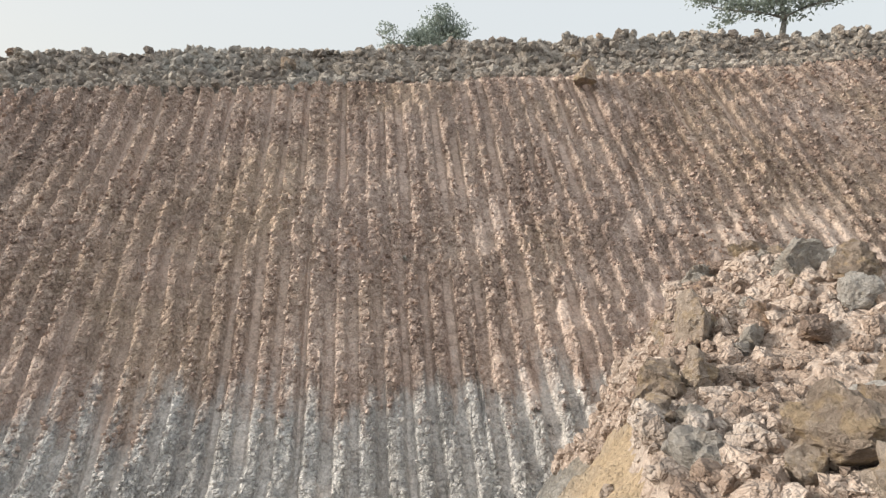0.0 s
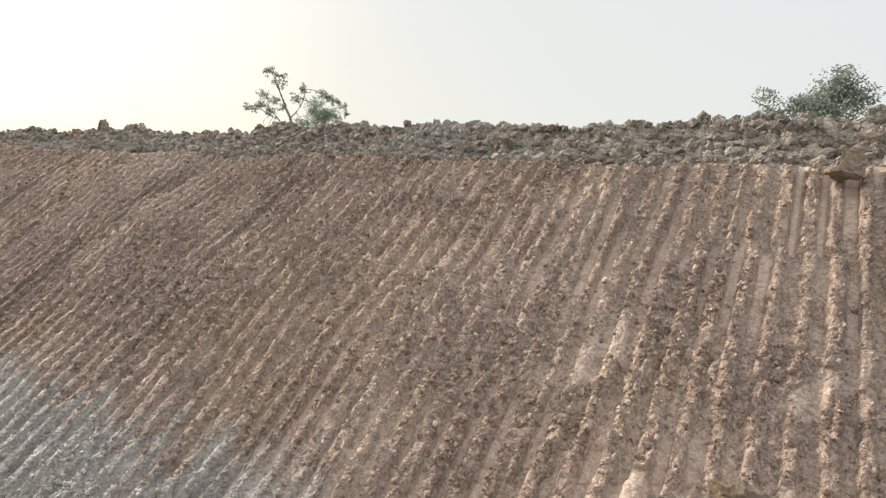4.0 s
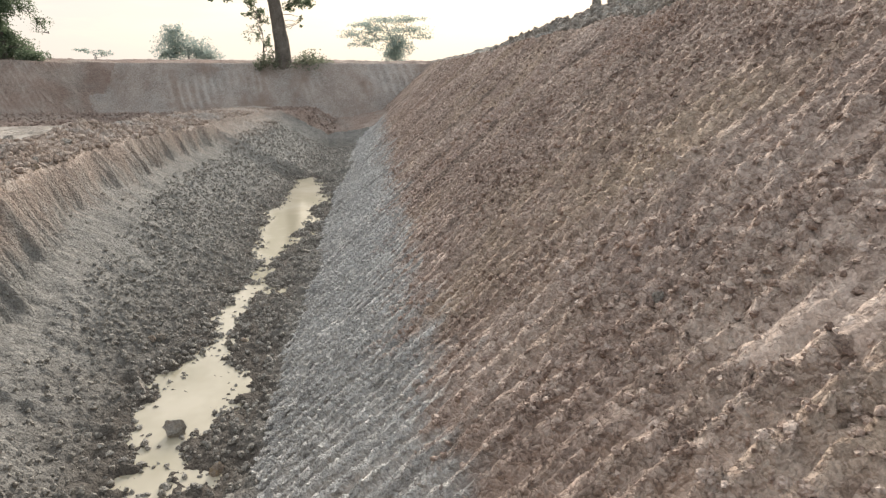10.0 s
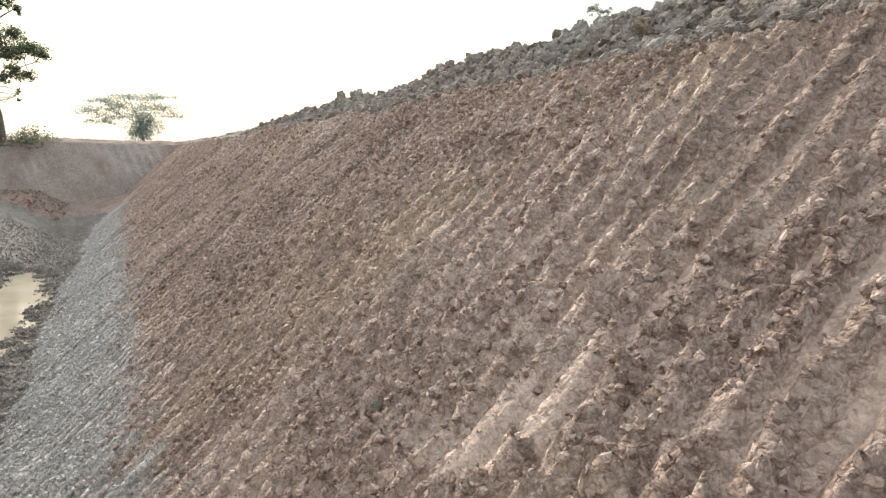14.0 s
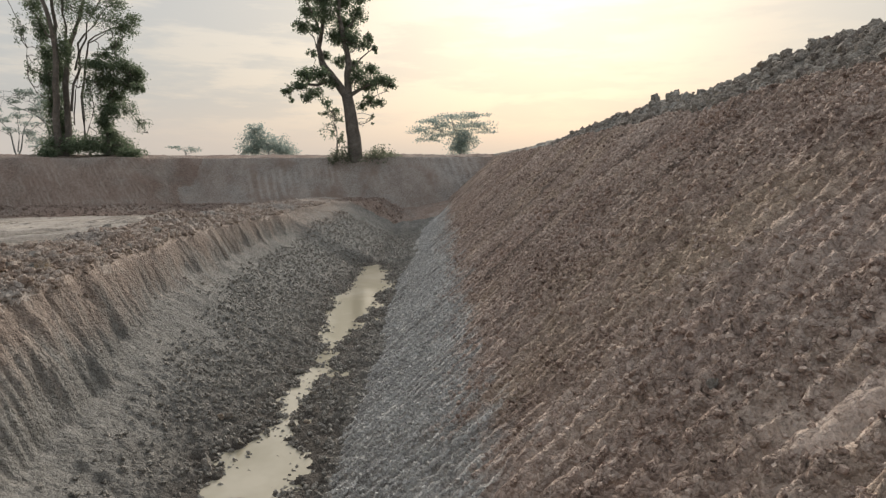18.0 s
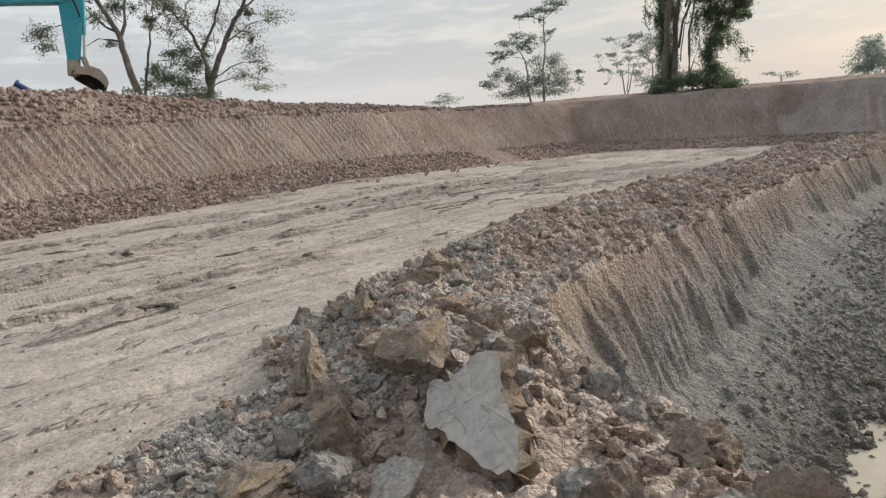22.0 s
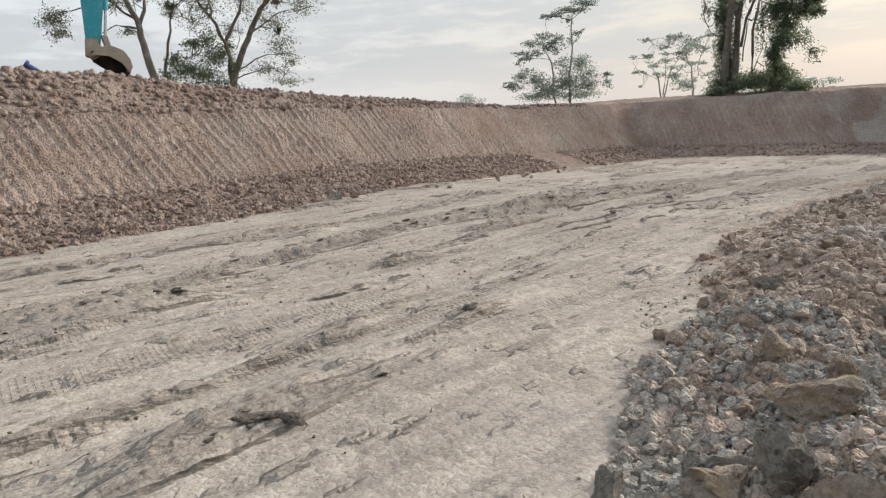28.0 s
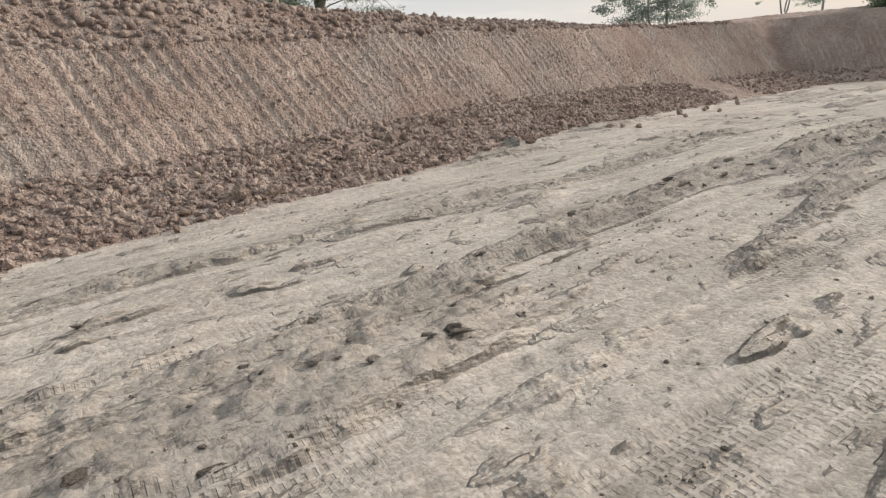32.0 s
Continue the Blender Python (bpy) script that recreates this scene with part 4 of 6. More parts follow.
strew("far_trench_crumbs", "grey clay lumps far along the trench", trench_lumps, 9000, (-26, -10, -1.0, 4.4), (0.02, 0.07), lambda k, x, y, s: (k == 1) * inside_by(x, y, 0.65, 1.0), 3.0, 13, 0.07, True)
strew("berm_crumbs", "mixed tan and grey clods piled along the trench rim", rubble_lumps, 26000, (-9, 2.9, -2.2, 5.6), (0.008, 0.085), lambda k, x, y, s: (k == 5) * (0.25 + 0.75 * inside_by(x, y, -1.9, -1.0)) * (np.hypot((x - 1.12) / 0.36, (y - 2.36) / 0.45) > 1), 4.2, 5, 0.032, True)
strew("heap_crumbs", "grey and tan crumbs filling the heap at the trench head", grey_lumps, 13000, (-1.6, 2.3, -1.6, 1.7), (0.01, 0.06), lambda k, x, y, s: (k == 5) * (0.3 + 0.7 * patches(x * 1.6, y * 1.6, 617)) * (np.hypot((x - 1.1) / 0.4, (y - 2.3) / 0.5) > 1), 2.6, 16, 0.03, True)
strew("far_berm_crumbs", "brown clods far along the trench rim", rubble_lumps, 6000, (-26, -8.6, -3.0, 1.2), (0.03, 0.13), lambda k, x, y, s: (k == 5) * inside_by(x, y, -1.9, -1.0), 2.6, 15, 0.09, True)
strew("windrow_crumbs", "grey brown lumps of the spoil windrow", heap_lumps, 20000, (-18, 9, 8.6, 11.0), (0.016, 0.12), lambda k, x, y, s: (k == 7) * 1.0, 3.2, 6, 0.05, True)
strew("foot_rubble", "reddish brown clods fallen below the bank", bank_lumps, 24000, (-14, 4.5, -14.0, -8.2), (0.014, 0.09), lambda k, x, y, s: (k == 6) * (0.45 + 0.55 * patches(x, y, 613)), 3.0, 7, 0.032, True)
strew("far_foot_rubble", "brown lumps far along the foot of the bank", bank_lumps, 7000, (-33, -16, -17.5, 3), (0.03, 0.11), lambda k, x, y, s: (k == 6) * 1.0, 2.6, 14, 0.09)
strew("bank_crumbs", "small lumps on the face of the bank", bank_lumps, 8000, (-16, 5, -14.5, -10), (0.008, 0.035), lambda k, x, y, s: (k == 3) * (1 - 0.97 * s), 3.0, 8, 0.03)
strew("upper_crumbs", "broken lumps strewn on the upper ground", bank_lumps, 15000, (-22, 6, -18.5, -12), (0.02, 0.13), lambda k, x, y, s: (k == 4) * 1.0, 2.8, 9, 0.05)
strew("road_crumbs", "small dark clay crumbs on the haul road", road_lumps, 4000, (-9, 4.4, -8.8, 1.2), (0.004, 0.022), lambda k, x, y, s: (k == 0) * (0.03 + 0.97 * patches(x * 0.5, y * 1.8, 607, 0.12, 0.36)), 4.0, 10, 0.014)

# ---- clods one could count ----
made = 0
while made < 90:
    x, y = rng.uniform(-11, 1.0), rng.uniform(-1.7, 2.8)
    d = float(side(np.array([x]), np.array([y]), RIM)[0][0])
    if -1.7 < d < -0.02:
        rock("clod", x, y, 0.05 + 0.13 * rng.uniform() ** 2.5, ("tan", "grey", "tan", "grey", "brown")[made % 5], "on the trench rim", "clods along the trench rim")
        made += 1
made = 0
while made < 115:
    x, y = rng.uniform(0.2, 2.3), rng.uniform(0.0, 5.3)
    d = float(side(np.array([x]), np.array([y]), RIM)[0][0])
    free = math.hypot(x - 1.25, y - 2.5) > 0.6
    if -1.9 < d < 0.15 and free:
        rock("clod", x, y, 0.045 + 0.13 * rng.uniform() ** 2.2, ("tan", "brown", "tan", "pale", "grey")[made % 5], "in the heap at the trench head", "clods of the heap")
        made += 1
for k in range(26):
    rock("stone", rng.uniform(-7.5, -1.2), rng.uniform(1.9, 3.7), 0.04 + 0.07 * rng.uniform() ** 2, ("grey", "grey", "tan")[k % 3], "on the wet trench floor", "stones of the trench floor")
for k in range(24):
    x = rng.uniform(-14, 4)
    rock("clod", x, np.interp(x, [-15, -8, -1, 5], [-11.8, -10.4, -10.1, -9.6]) + rng.uniform(-0.8, 0.8), 0.07 + 0.09 * rng.uniform() ** 2, "brown", "below the cut bank", "clods below the bank")
for k in range(34):
    x = rng.uniform(-14, 8)
    rock("clod", x, 6.03 + np.interp(x, [-16, -5, 3, 6], [2.0, 2.24, 2.5, 2.72]) / 0.89 + rng.uniform(0.5, 1.9), 0.07 + 0.13 * rng.uniform() ** 2, ("grey", "brown", "tan")[k % 3], "on the spoil windrow", "clods of the windrow")
for k in range(18):
    rock("clod", rng.uniform(-9, 5), rng.uniform(-16.8, -13.6), 0.07 + 0.10 * rng.uniform() ** 2, ("brown", "tan")[k % 2], "on top of the bank", "clods on the bank top")
made = 0
while made < 170:
    x, y = rng.uniform(-9, 3.6, 40), rng.uniform(-7.4, -1.6, 40)
    _, kind, _, damp = ground(x, y)
    for i in np.flatnonzero((kind == 0) & (damp > 0.5)):
        rock("mud_lump", x[i], y[i], 0.014 + 0.055 * rng.uniform() ** 2.6, ("mud", "crust")[made % 2], "on the haul road", "mud lumps on the road", sink=0.5, turn=(rng.uniform(-0.15, 0.15), rng.uniform(-0.15, 0.15), rng.normal() * 0.5), stretch=(rng.uniform(1.3, 2.4), 1.0, rng.uniform(0.35, 0.6)))
        made += 1
# single ones that stand out
rock("crag", -5.75, 10.05, 0.14, "brown", "standing up from the windrow", z=2.94, turn=(0.2, 0.1, 0.5))
rock("crag", -6.9, 10.0, 0.2, "pale", "lying on the windrow", stretch=(1.2, 0.9, 0.6), z=2.82, turn=(0.1, 0.0, 1.0))
rock("boulder", 1.95, 8.45, 0.30, "tan", "at the lip of the cut face", stretch=(1, 1, 0.9), z=2.32)
rock("crag", -14.0, 9.6, 0.26, "grey", "standing up from the windrow", z=2.45)
rock("boulder", -3.86, -9.9, 0.21, "grey", "beside the haul road", stretch=(0.9, 0.9, 1.05))
rock("stone", -3.35, 2.9, 0.16, "grey", "standing in a puddle", z=-2.08)
HEAD = "in the heap at the trench head"
rock("boulder", 1.22, 1.0, 0.27, "tan", HEAD, stretch=(0.75, 0.75, 1.25), turn=(0.1, 0.15, 0.4))
rock("boulder", 0.95, 1.38, 0.30, "tan", HEAD, stretch=(1.15, 0.75, 0.55), turn=(0.15, -0.25, 0.6))
rock("boulder", 1.50, 1.72, 0.22, "tan", HEAD, stretch=(1, 0.85, 0.95))
rock("boulder", 1.04, 1.70, 0.30, "tan", HEAD, stretch=(1.2, 0.85, 0.55), turn=(0.15, 0.2, 0.75), z=0.33)
rock("clod", 1.35, 1.28, 0.14, "tan", HEAD, stretch=(0.9, 0.9, 1.1))
rock("boulder", 0.66, -0.25, 0.13, "grey", "at the edge of the haul road", stretch=(0.8, 0.8, 1.1))
rock("boulder", -0.35, 0.1, 0.24, "tan", "on the trench rim", stretch=(1.2, 0.9, 0.8))
rock("boulder", -0.75, -0.25, 0.17, "tan", "on the trench rim", stretch=(1.1, 0.9, 0.9))
rock("boulder", 0.55, 0.55, 0.18, "tan", HEAD, stretch=(1.2, 0.8, 0.9))
rock("boulder", 0.30, 1.15, 0.2, "brown", "on the trench rim", stretch=(1.2, 0.7, 0.7))
rock("boulder", 1.62, 2.32, 0.2, "pale", HEAD, stretch=(1.25, 0.8, 0.3), turn=(0.1, 0.2, 0.5))
rock("boulder", 1.95, 1.72, 0.24, "tan", HEAD, stretch=(1.2, 0.8, 0.5), turn=(0.1, 0.1, 0.2))
rock("clod", 2.1, 1.3, 0.11, "pale", "beside the heap", stretch=(1.2, 0.8, 0.7))
rock("boulder", 1.15, 3.05, 0.15, "brown", HEAD, stretch=(1.3, 0.8, 0.6))
rock("boulder", 1.92, 4.5, 0.27, "brown", "on the heap at the trench head", stretch=(1.3, 0.6, 0.5), turn=(0.2, 0.3, 2.7))
rock("boulder", 1.6, 4.2, 0.2, "tan", "on the heap at the trench head", stretch=(1.2, 0.8, 0.7))
rock("boulder", 0.82, 3.5, 0.22, "tan", "on the heap at the trench head", stretch=(0.9, 0.9, 1.0))
rock("clod", 0.35, 2.62, 0.09, "pale", "on the trench rim")
rock("clod", 0.22, 2.5, 0.07, "pale", "on the trench rim")
rock("clod", -0.54, 6.44, 0.06, "grey", "stuck in the cut face", z=0.32)
rock("clod", -0.45, 6.36, 0.06, "brown", "stuck in the cut face", z=0.24)

# ---- tilted slab of dried clay crust ----
slab = empty("clay_slab", Matrix(((0.095, -0.838, 0.538, 1.054), (0.995, 0.080, -0.051, 2.224), (0.0, 0.540, 0.842, 0.379), (0, 0, 0, 1))), "tilted slab of cracked grey dried clay with an orange broken edge", "clay slab")
r8 = np.random.default_rng(77)
corners = [(-0.11, 0.18), (0.02, 0.2), (0.15, 0.07), (0.25, 0.0), (0.35, -0.05), (0.44, -0.13), (0.5, -0.22), (0.45, -0.26), (0.3, -0.26), (0.15, -0.25), (0.02, -0.22), (-0.08, -0.25), (-0.15, -0.2), (-0.24, -0.08), (-0.23, -0.04), (-0.14, -0.03), (-0.14, 0.04), (-0.15, 0.1)][::-1]
outline = []
for (ax, ay), (bx, by) in zip(corners, corners[1:] + corners[:1]):
    for f in (0.0, 0.33, 0.66):
        outline.append((ax + (bx - ax) * f + 0.009 * r8.normal(), ay + (by - ay) * f + 0.009 * r8.normal()))
outline = outline[::-1]
bm = bmesh.new()
rim_v = [bm.verts.new((x, y, 0.004 * r8.normal())) for x, y in outline]
mid_v = [bm.verts.new((0.06 + (x - 0.06) * 0.55, -0.04 + (y + 0.04) * 0.55, 0.003 * r8.normal())) for x, y in outline]
hub = bm.verts.new((0.06, -0.04, 0.004))
for i in range(len(outline)):
    j = (i + 1) % len(outline)
    bm.faces.new((rim_v[j], rim_v[i], mid_v[i], mid_v[j]))
    bm.faces.new((mid_v[j], mid_v[i], hub))
part("crust", bm, crust, slab, "flat cracked grey crust")
bm = bmesh.new()
rows = []
for k, (grow, zz) in enumerate(((0.99, -0.004), (1.04, -0.04), (1.05, -0.10), (0.95, -0.2))):
    rows.append([bm.verts.new((x * grow + 0.024 * r8.normal() * (k > 0), y * grow + 0.024 * r8.normal() * (k > 0), zz + 0.016 * r8.normal() * (k > 0))) for x, y in outline])
for a, b in zip(rows, rows[1:]):
    for i in range(len(a)):
        j = (i + 1) % len(a)
        bm.faces.new((a[j], a[i], b[i], b[j]))
bm.faces.new(rows[-1][::-1])
part("broken_edge", bm, slab_edge, slab, "rough orange broken edge")

# ---- trees ----
def tube(bm, pts, radii, sides=7):
    rings = []
    for k, (p, r) in enumerate(zip(pts, radii)):
        d = (Vector(pts[min(k + 1, len(pts) - 1)]) - Vector(pts[max(k - 1, 0)])).normalized()
        a = d.orthogonal().normalized()
        b = d.cross(a)
        rings.append([bm.verts.new(Vector(p) + r * (math.cos(t) * a + math.sin(t) * b)) for t in (2 * math.pi * i / sides for i in range(sides))])
    for p, q in zip(rings, rings[1:]):
        best = min(range(sides), key=lambda s: (p[0].co - q[s].co).length)
        for i in range(sides):
            bm.faces.new((p[i], p[(i + 1) % sides], q[(i + 1 + best) % sides], q[(i + best) % sides]))
    bm.faces.new(rings[-1])


def bent(a, b, r, n=4, sag=0.12):
    a, b = Vector(a), Vector(b)
    l = (b - a).length
    return [a.lerp(b, i / n) + Vector(r.normal(size=3)) * (sag * l * 0.5 * math.sin(math.pi * i / n)) for i in range(n + 1)]


def tree(name, base, yaw, unit, limbs, lobes, leaf, wood, label, category="tree", seed=0, leaf_size=0.16, density=1.0, deep=0.4):
    """A tree seen from the direction yaw: limbs and leaf lobes are given sideways and upwards from its foot, in unit metres."""
    r = np.random.default_rng(seed)
    across = Vector((math.cos(radians(yaw)), math.sin(radians(yaw)), 0))
    away = Vector((-math.sin(radians(yaw)), math.cos(radians(yaw)), 0))
    top = empty(name, Matrix.Translation(base), label, category)

    def at(u, h, d=0.0):
        return across * (u * unit) + Vector((0, 0, h * unit)) + away * (d * unit)

    bm = bmesh.new()
    nodes = []
    for pts, r0, r1 in limbs:
        depth = r.uniform(-0.15, 0.15) * abs(pts[-1][1] - pts[0][1])
        path = []
        for k, (a, b) in enumerate(zip(pts, pts[1:])):
            f0, f1 = k / (len(pts) - 1), (k + 1) / (len(pts) - 1)
            path += bent(at(*a, depth * f0), at(*b, depth * f1), r, 3, 0.08)[(1 if k else 0):]
        n = len(path)
        radii = [unit * (r0 + (r1 - r0) * (k / (n - 1)) ** 0.8) for k in range(n)]
        tube(bm, path, radii, 8 if r0 * unit > 0.1 else 6)
        nodes += path[1:]
    away_by = [deep * r.uniform(-1, 1) for _ in lobes]
    for (u, h, ru, rh, dens), d in zip(lobes, away_by):
        c = at(u, h, d)
        if nodes:
            near = sorted(nodes, key=lambda p: (p - c).length)[:3]
            for k in range(3 if dens > 0.3 else 5):
                e = c + across * (r.uniform(-0.9, 0.9) * ru * unit) + away * (r.uniform(-0.8, 0.8) * ru * unit) + Vector((0, 0, r.uniform(-0.6, 0.9) * rh * unit))
                p = bent(near[k % len(near)], e, r, 4, 0.22)
                tube(bm, p, [max(0.010, unit * 0.028 * (1 - 0.8 * i / 4)) for i in range(5)], 5)
                nodes.append(p[-2])
    if limbs:
        part("trunk", bm, wood, top, smooth_faces=True)
    else:
        bm.free()
    cos = []
    for (u, h, ru, rh, dens), d in zip(lobes, away_by):
        c = np.array(at(u, h, d))
        n = int(density * dens * 900 * (ru * rh) / 0.8 * (unit / 1.0) ** 2 * (0.16 / leaf_size) ** 2) + 12
        clumps = r.normal(size=(max(5, n // 11), 3))
        clumps /= np.linalg.norm(clumps, axis=1, keepdims=True)
        clumps *= r.uniform(0.25, 1.35, (len(clumps), 1))
        p = clumps[r.integers(0, len(clumps), n)] + r.normal(size=(n, 3)) * 0.2
        p = p[:, :1] * ru * np.array(across) + p[:, 1:2] * ru * 0.85 * np.array(away) + p[:, 2:] * rh * np.array([0, 0, 1])
        p = c + p * unit
        a = r.normal(size=(n, 3))
        a /= np.linalg.norm(a, axis=1, keepdims=True)
        b = np.cross(a, r.normal(size=(n, 3)))
        b /= np.linalg.norm(b, axis=1, keepdims=True)
        sz = leaf_size * r.uniform(0.5, 1.15, (n, 1))
        cos.append(np.stack([p - a * sz * 0.75, p + b * sz * 0.36, p + a * sz * 0.75, p - b * sz * 0.36], 1).reshape(-1, 3))
    co = np.concatenate(cos)
    ob = sheet("crown", co, np.arange(len(co)).reshape(-1, 4), leaf, None, True)
    ob.parent = top
    return top


def px_tree(scale, foot, limbs, lobes, lean=0.0):
    """Sketch coordinates (right, down) turned into units sideways and upwards from the foot."""
    fx, fy = foot
    return ([([((x - fx - lean * (fy - y)) / scale, (fy - y) / scale) for x, y in pts], a, b) for pts, a, b in limbs],
            [((x - fx - lean * (fy - y)) / scale, (fy - y) / scale, ru / scale, rh / scale, d) for x, y, ru, rh, d in lobes])


L, C = px_tree(30.0, (630, 279), [([(628, 284), (626, 240), (620, 200), (614, 168)], 0.46, 0.3), ([(614, 170), (592, 142), (573, 116), (568, 92), (576, 50), (580, 0), (572, -50)], 0.26, 0.05), ([(616, 168), (618, 120), (606, 60), (602, 0), (600, -60)], 0.24, 0.04), ([(620, 170), (650, 152), (690, 146)], 0.13, 0.03), ([(594, 144), (548, 152), (515, 165)], 0.13, 0.03), ([(572, 112), (560, 75), (545, 60)], 0.07, 0.02), ([(606, 70), (630, 40), (640, 10)], 0.09, 0.02), ([(574, 70), (552, 25), (540, 0)], 0.08, 0.02), ([(618, 130), (648, 100), (660, 90)], 0.06, 0.02), ([(598, 272), (597, 230), (590, 200)], 0.05, 0.02)],
               [(585, -45, 20, 14, 1), (608, -42, 16, 12, 1), (562, -22, 18, 12, 1), (595, -15, 20, 14, 1), (628, -15, 16, 11, 1), (545, 5, 16, 12, 1), (573, 12, 18, 14, 1), (608, 14, 16, 14, 0.9), (637, 14, 14, 11, 1), (552, 30, 15, 11, 1), (580, 40, 18, 13, 1), (612, 44, 18, 13, 1), (634, 36, 12, 12, 0.9), (543, 64, 12, 10, 1), (566, 68, 9, 8, 0.8), (600, 74, 16, 14, 1), (622, 80, 15, 15, 1), (650, 74, 8, 9, 0.9), (663, 92, 5, 6, 0.9), (641, 95, 7, 7, 0.8), (576, 100, 10, 7, 0.8), (560, 108, 7, 5, 0.8), (604, 110, 12, 8, 0.9), (626, 116, 11, 9, 1), (656, 120, 13, 9, 1), (546, 134, 17, 10, 1.1), (572, 140, 14, 10, 1), (590, 150, 10, 9, 0.8), (632, 140, 12, 14, 0.9), (650, 150, 14, 11, 1), (671, 145, 13, 10, 1), (689, 148, 11, 9, 1), (536, 158, 12, 8, 1), (516, 165, 7, 7, 0.9), (521, 178, 4, 4, 0.9), (562, 166, 12, 8, 0.9), (551, 178, 9, 7, 0.8), (656, 174, 11, 9, 0.9), (671, 180, 9, 7, 0.8), (640, 186, 8, 7, 0.7), (580, 184, 11, 8, 0.45), (591, 196, 9, 9, 0.45), (575, 200, 8, 5, 0.4), (601, 206, 7, 9, 0.3), (656, 212, 5, 6, 0.3), (588, 230, 14, 12, 0.15), (606, 246, 7, 12, 0.25)], -0.02)
tree("tree", (-33.8, 0.0, height(-33.8, 0.0) - 0.15), 98, 1.0, L, C, dark_leaf, bark, "tall dark leafy tree with a forked upright trunk", seed=1, leaf_size=0.10, density=2.2, deep=1.6)
L, C = px_tree(30.0, (668, 352), [], [(645, 345, 18, 12, 1.0), (705, 345, 26, 13, 1.0), (730, 350, 14, 8, 0.9), (630, 352, 10, 8, 0.8)])
tree("bush", (-33.6, 0.0, height(-33.6, 0.0) - 0.1), 98, 1.0, L, C, olive_leaf, bark, "low olive green bush round a tree's foot", "bush", 2, 0.11)
L, C = px_tree(28.0, (130, 280), [([(112, 284), (110, 200), (110, 130), (96, 60), (86, 0), (80, -40)], 0.22, 0.03), ([(120, 284), (121, 170), (128, 110), (145, 50), (156, 0), (160, -45)], 0.2, 0.03), ([(112, 140), (106, 60), (112, 0), (114, -50)], 0.12, 0.02), ([(128, 210), (138, 110), (165, 70), (198, 28)], 0.08, 0.02), ([(146, 250), (146, 160), (152, 105), (188, 80), (216, 74)], 0.08, 0.02), ([(176, 280), (178, 200), (190, 150)], 0.12, 0.05), ([(102, 196), (85, 184), (74, 158), (74, 120), (66, 85), (50, 52)], 0.035, 0.015), ([(110, 110), (82, 70), (68, 40), (48, 20)], 0.06, 0.015), ([(122, 110), (120, 50), (130, 0), (136, -30)], 0.06, 0.02), ([(134, 150), (150, 80), (170, 40), (176, -10)], 0.06, 0.02), ([(112, 90), (100, 30), (72, 0), (60, -20)], 0.06, 0.02), ([(150, 110), (175, 92), (200, 95)], 0.04, 0.015), ([(132, 230), (134, 180), (142, 120)], 0.04, 0.02), ([(148, 245), (158, 200), (150, 150)], 0.03, 0.015), ([(190, 200), (210, 212), (232, 240)], 0.03, 0.01)],
               [(60, 15, 16, 12, 0.22), (75, 30, 14, 14, 0.4), (92, 30, 13, 20, 0.6), (84, 62, 12, 20, 0.5), (94, 95, 12, 20, 0.7), (98, 132, 9, 20, 0.75), (99, 166, 9, 20, 0.9), (107, 200, 12, 24, 1), (113, 235, 14, 25, 1), (114, 150, 11, 30, 0.7), (120, 120, 12, 20, 0.6), (124, 60, 13, 30, 0.25), (112, 20, 14, 22, 0.35), (140, 28, 14, 24, 0.4), (165, 25, 16, 16, 1), (171, 5, 14, 12, 1), (160, -15, 16, 12, 0.7), (85, -10, 16, 16, 0.5), (115, -20, 14, 14, 0.3), (150, 68, 20, 18, 0.25), (186, 48, 18, 15, 0.28), (200, 82, 16, 12, 0.5), (211, 68, 11, 9, 0.45), (180, 80, 18, 14, 0.25), (190, 110, 13, 11, 0.5), (175, 126, 13, 7, 0.7), (164, 143, 18, 8, 1.1), (195, 140, 19, 10, 1.1), (216, 150, 13, 12, 1.1), (176, 163, 16, 12, 1.1), (206, 164, 17, 12, 1.1), (186, 184, 15, 12, 1.1), (216, 174, 9, 7, 0.9), (178, 208, 13, 13, 1.1), (170, 226, 11, 12, 1), (181, 246, 13, 13, 1.1), (205, 205, 13, 13, 0.3), (222, 226, 13, 11, 0.18), (150, 180, 7, 30, 0.3), (165, 170, 7, 20, 0.6), (66, 100, 8, 16, 0.2), (78, 150, 7, 14, 0.2), (114, 262, 21, 14, 1.1), (150, 260, 26, 12, 1.1), (186, 262, 24, 14, 1.1), (206, 272, 17, 9, 1), (98, 272, 13, 8, 1)], -0.06)
tree("tree", (-31.3, -14.9, height(-31.3, -14.9) - 0.15), 120, 1.0, L, C, dark_leaf, bark, "tall thin tree overgrown with hanging creepers", seed=3, leaf_size=0.085, density=2.4, deep=1.0)
L, C = px_tree(14.7, (72, 280), [([(74, 284), (74, 262), (72, 240), (60, 228), (45, 222)], 0.10, 0.02), ([(74, 262), (82, 230), (90, 212)], 0.05, 0.02), ([(72, 240), (60, 215), (45, 205)], 0.04, 0.015)],
               [(18, 202, 8, 3, 0.6), (20, 222, 8, 3, 0.6), (45, 203, 10, 4, 0.6), (42, 212, 10, 4, 0.5), (60, 202, 10, 4, 0.5), (70, 210, 12, 5, 0.5), (90, 204, 10, 4, 0.5), (60, 222, 12, 4, 0.5), (85, 220, 12, 5, 0.5), (52, 250, 8, 3, 0.4), (92, 250, 10, 4, 0.4)])
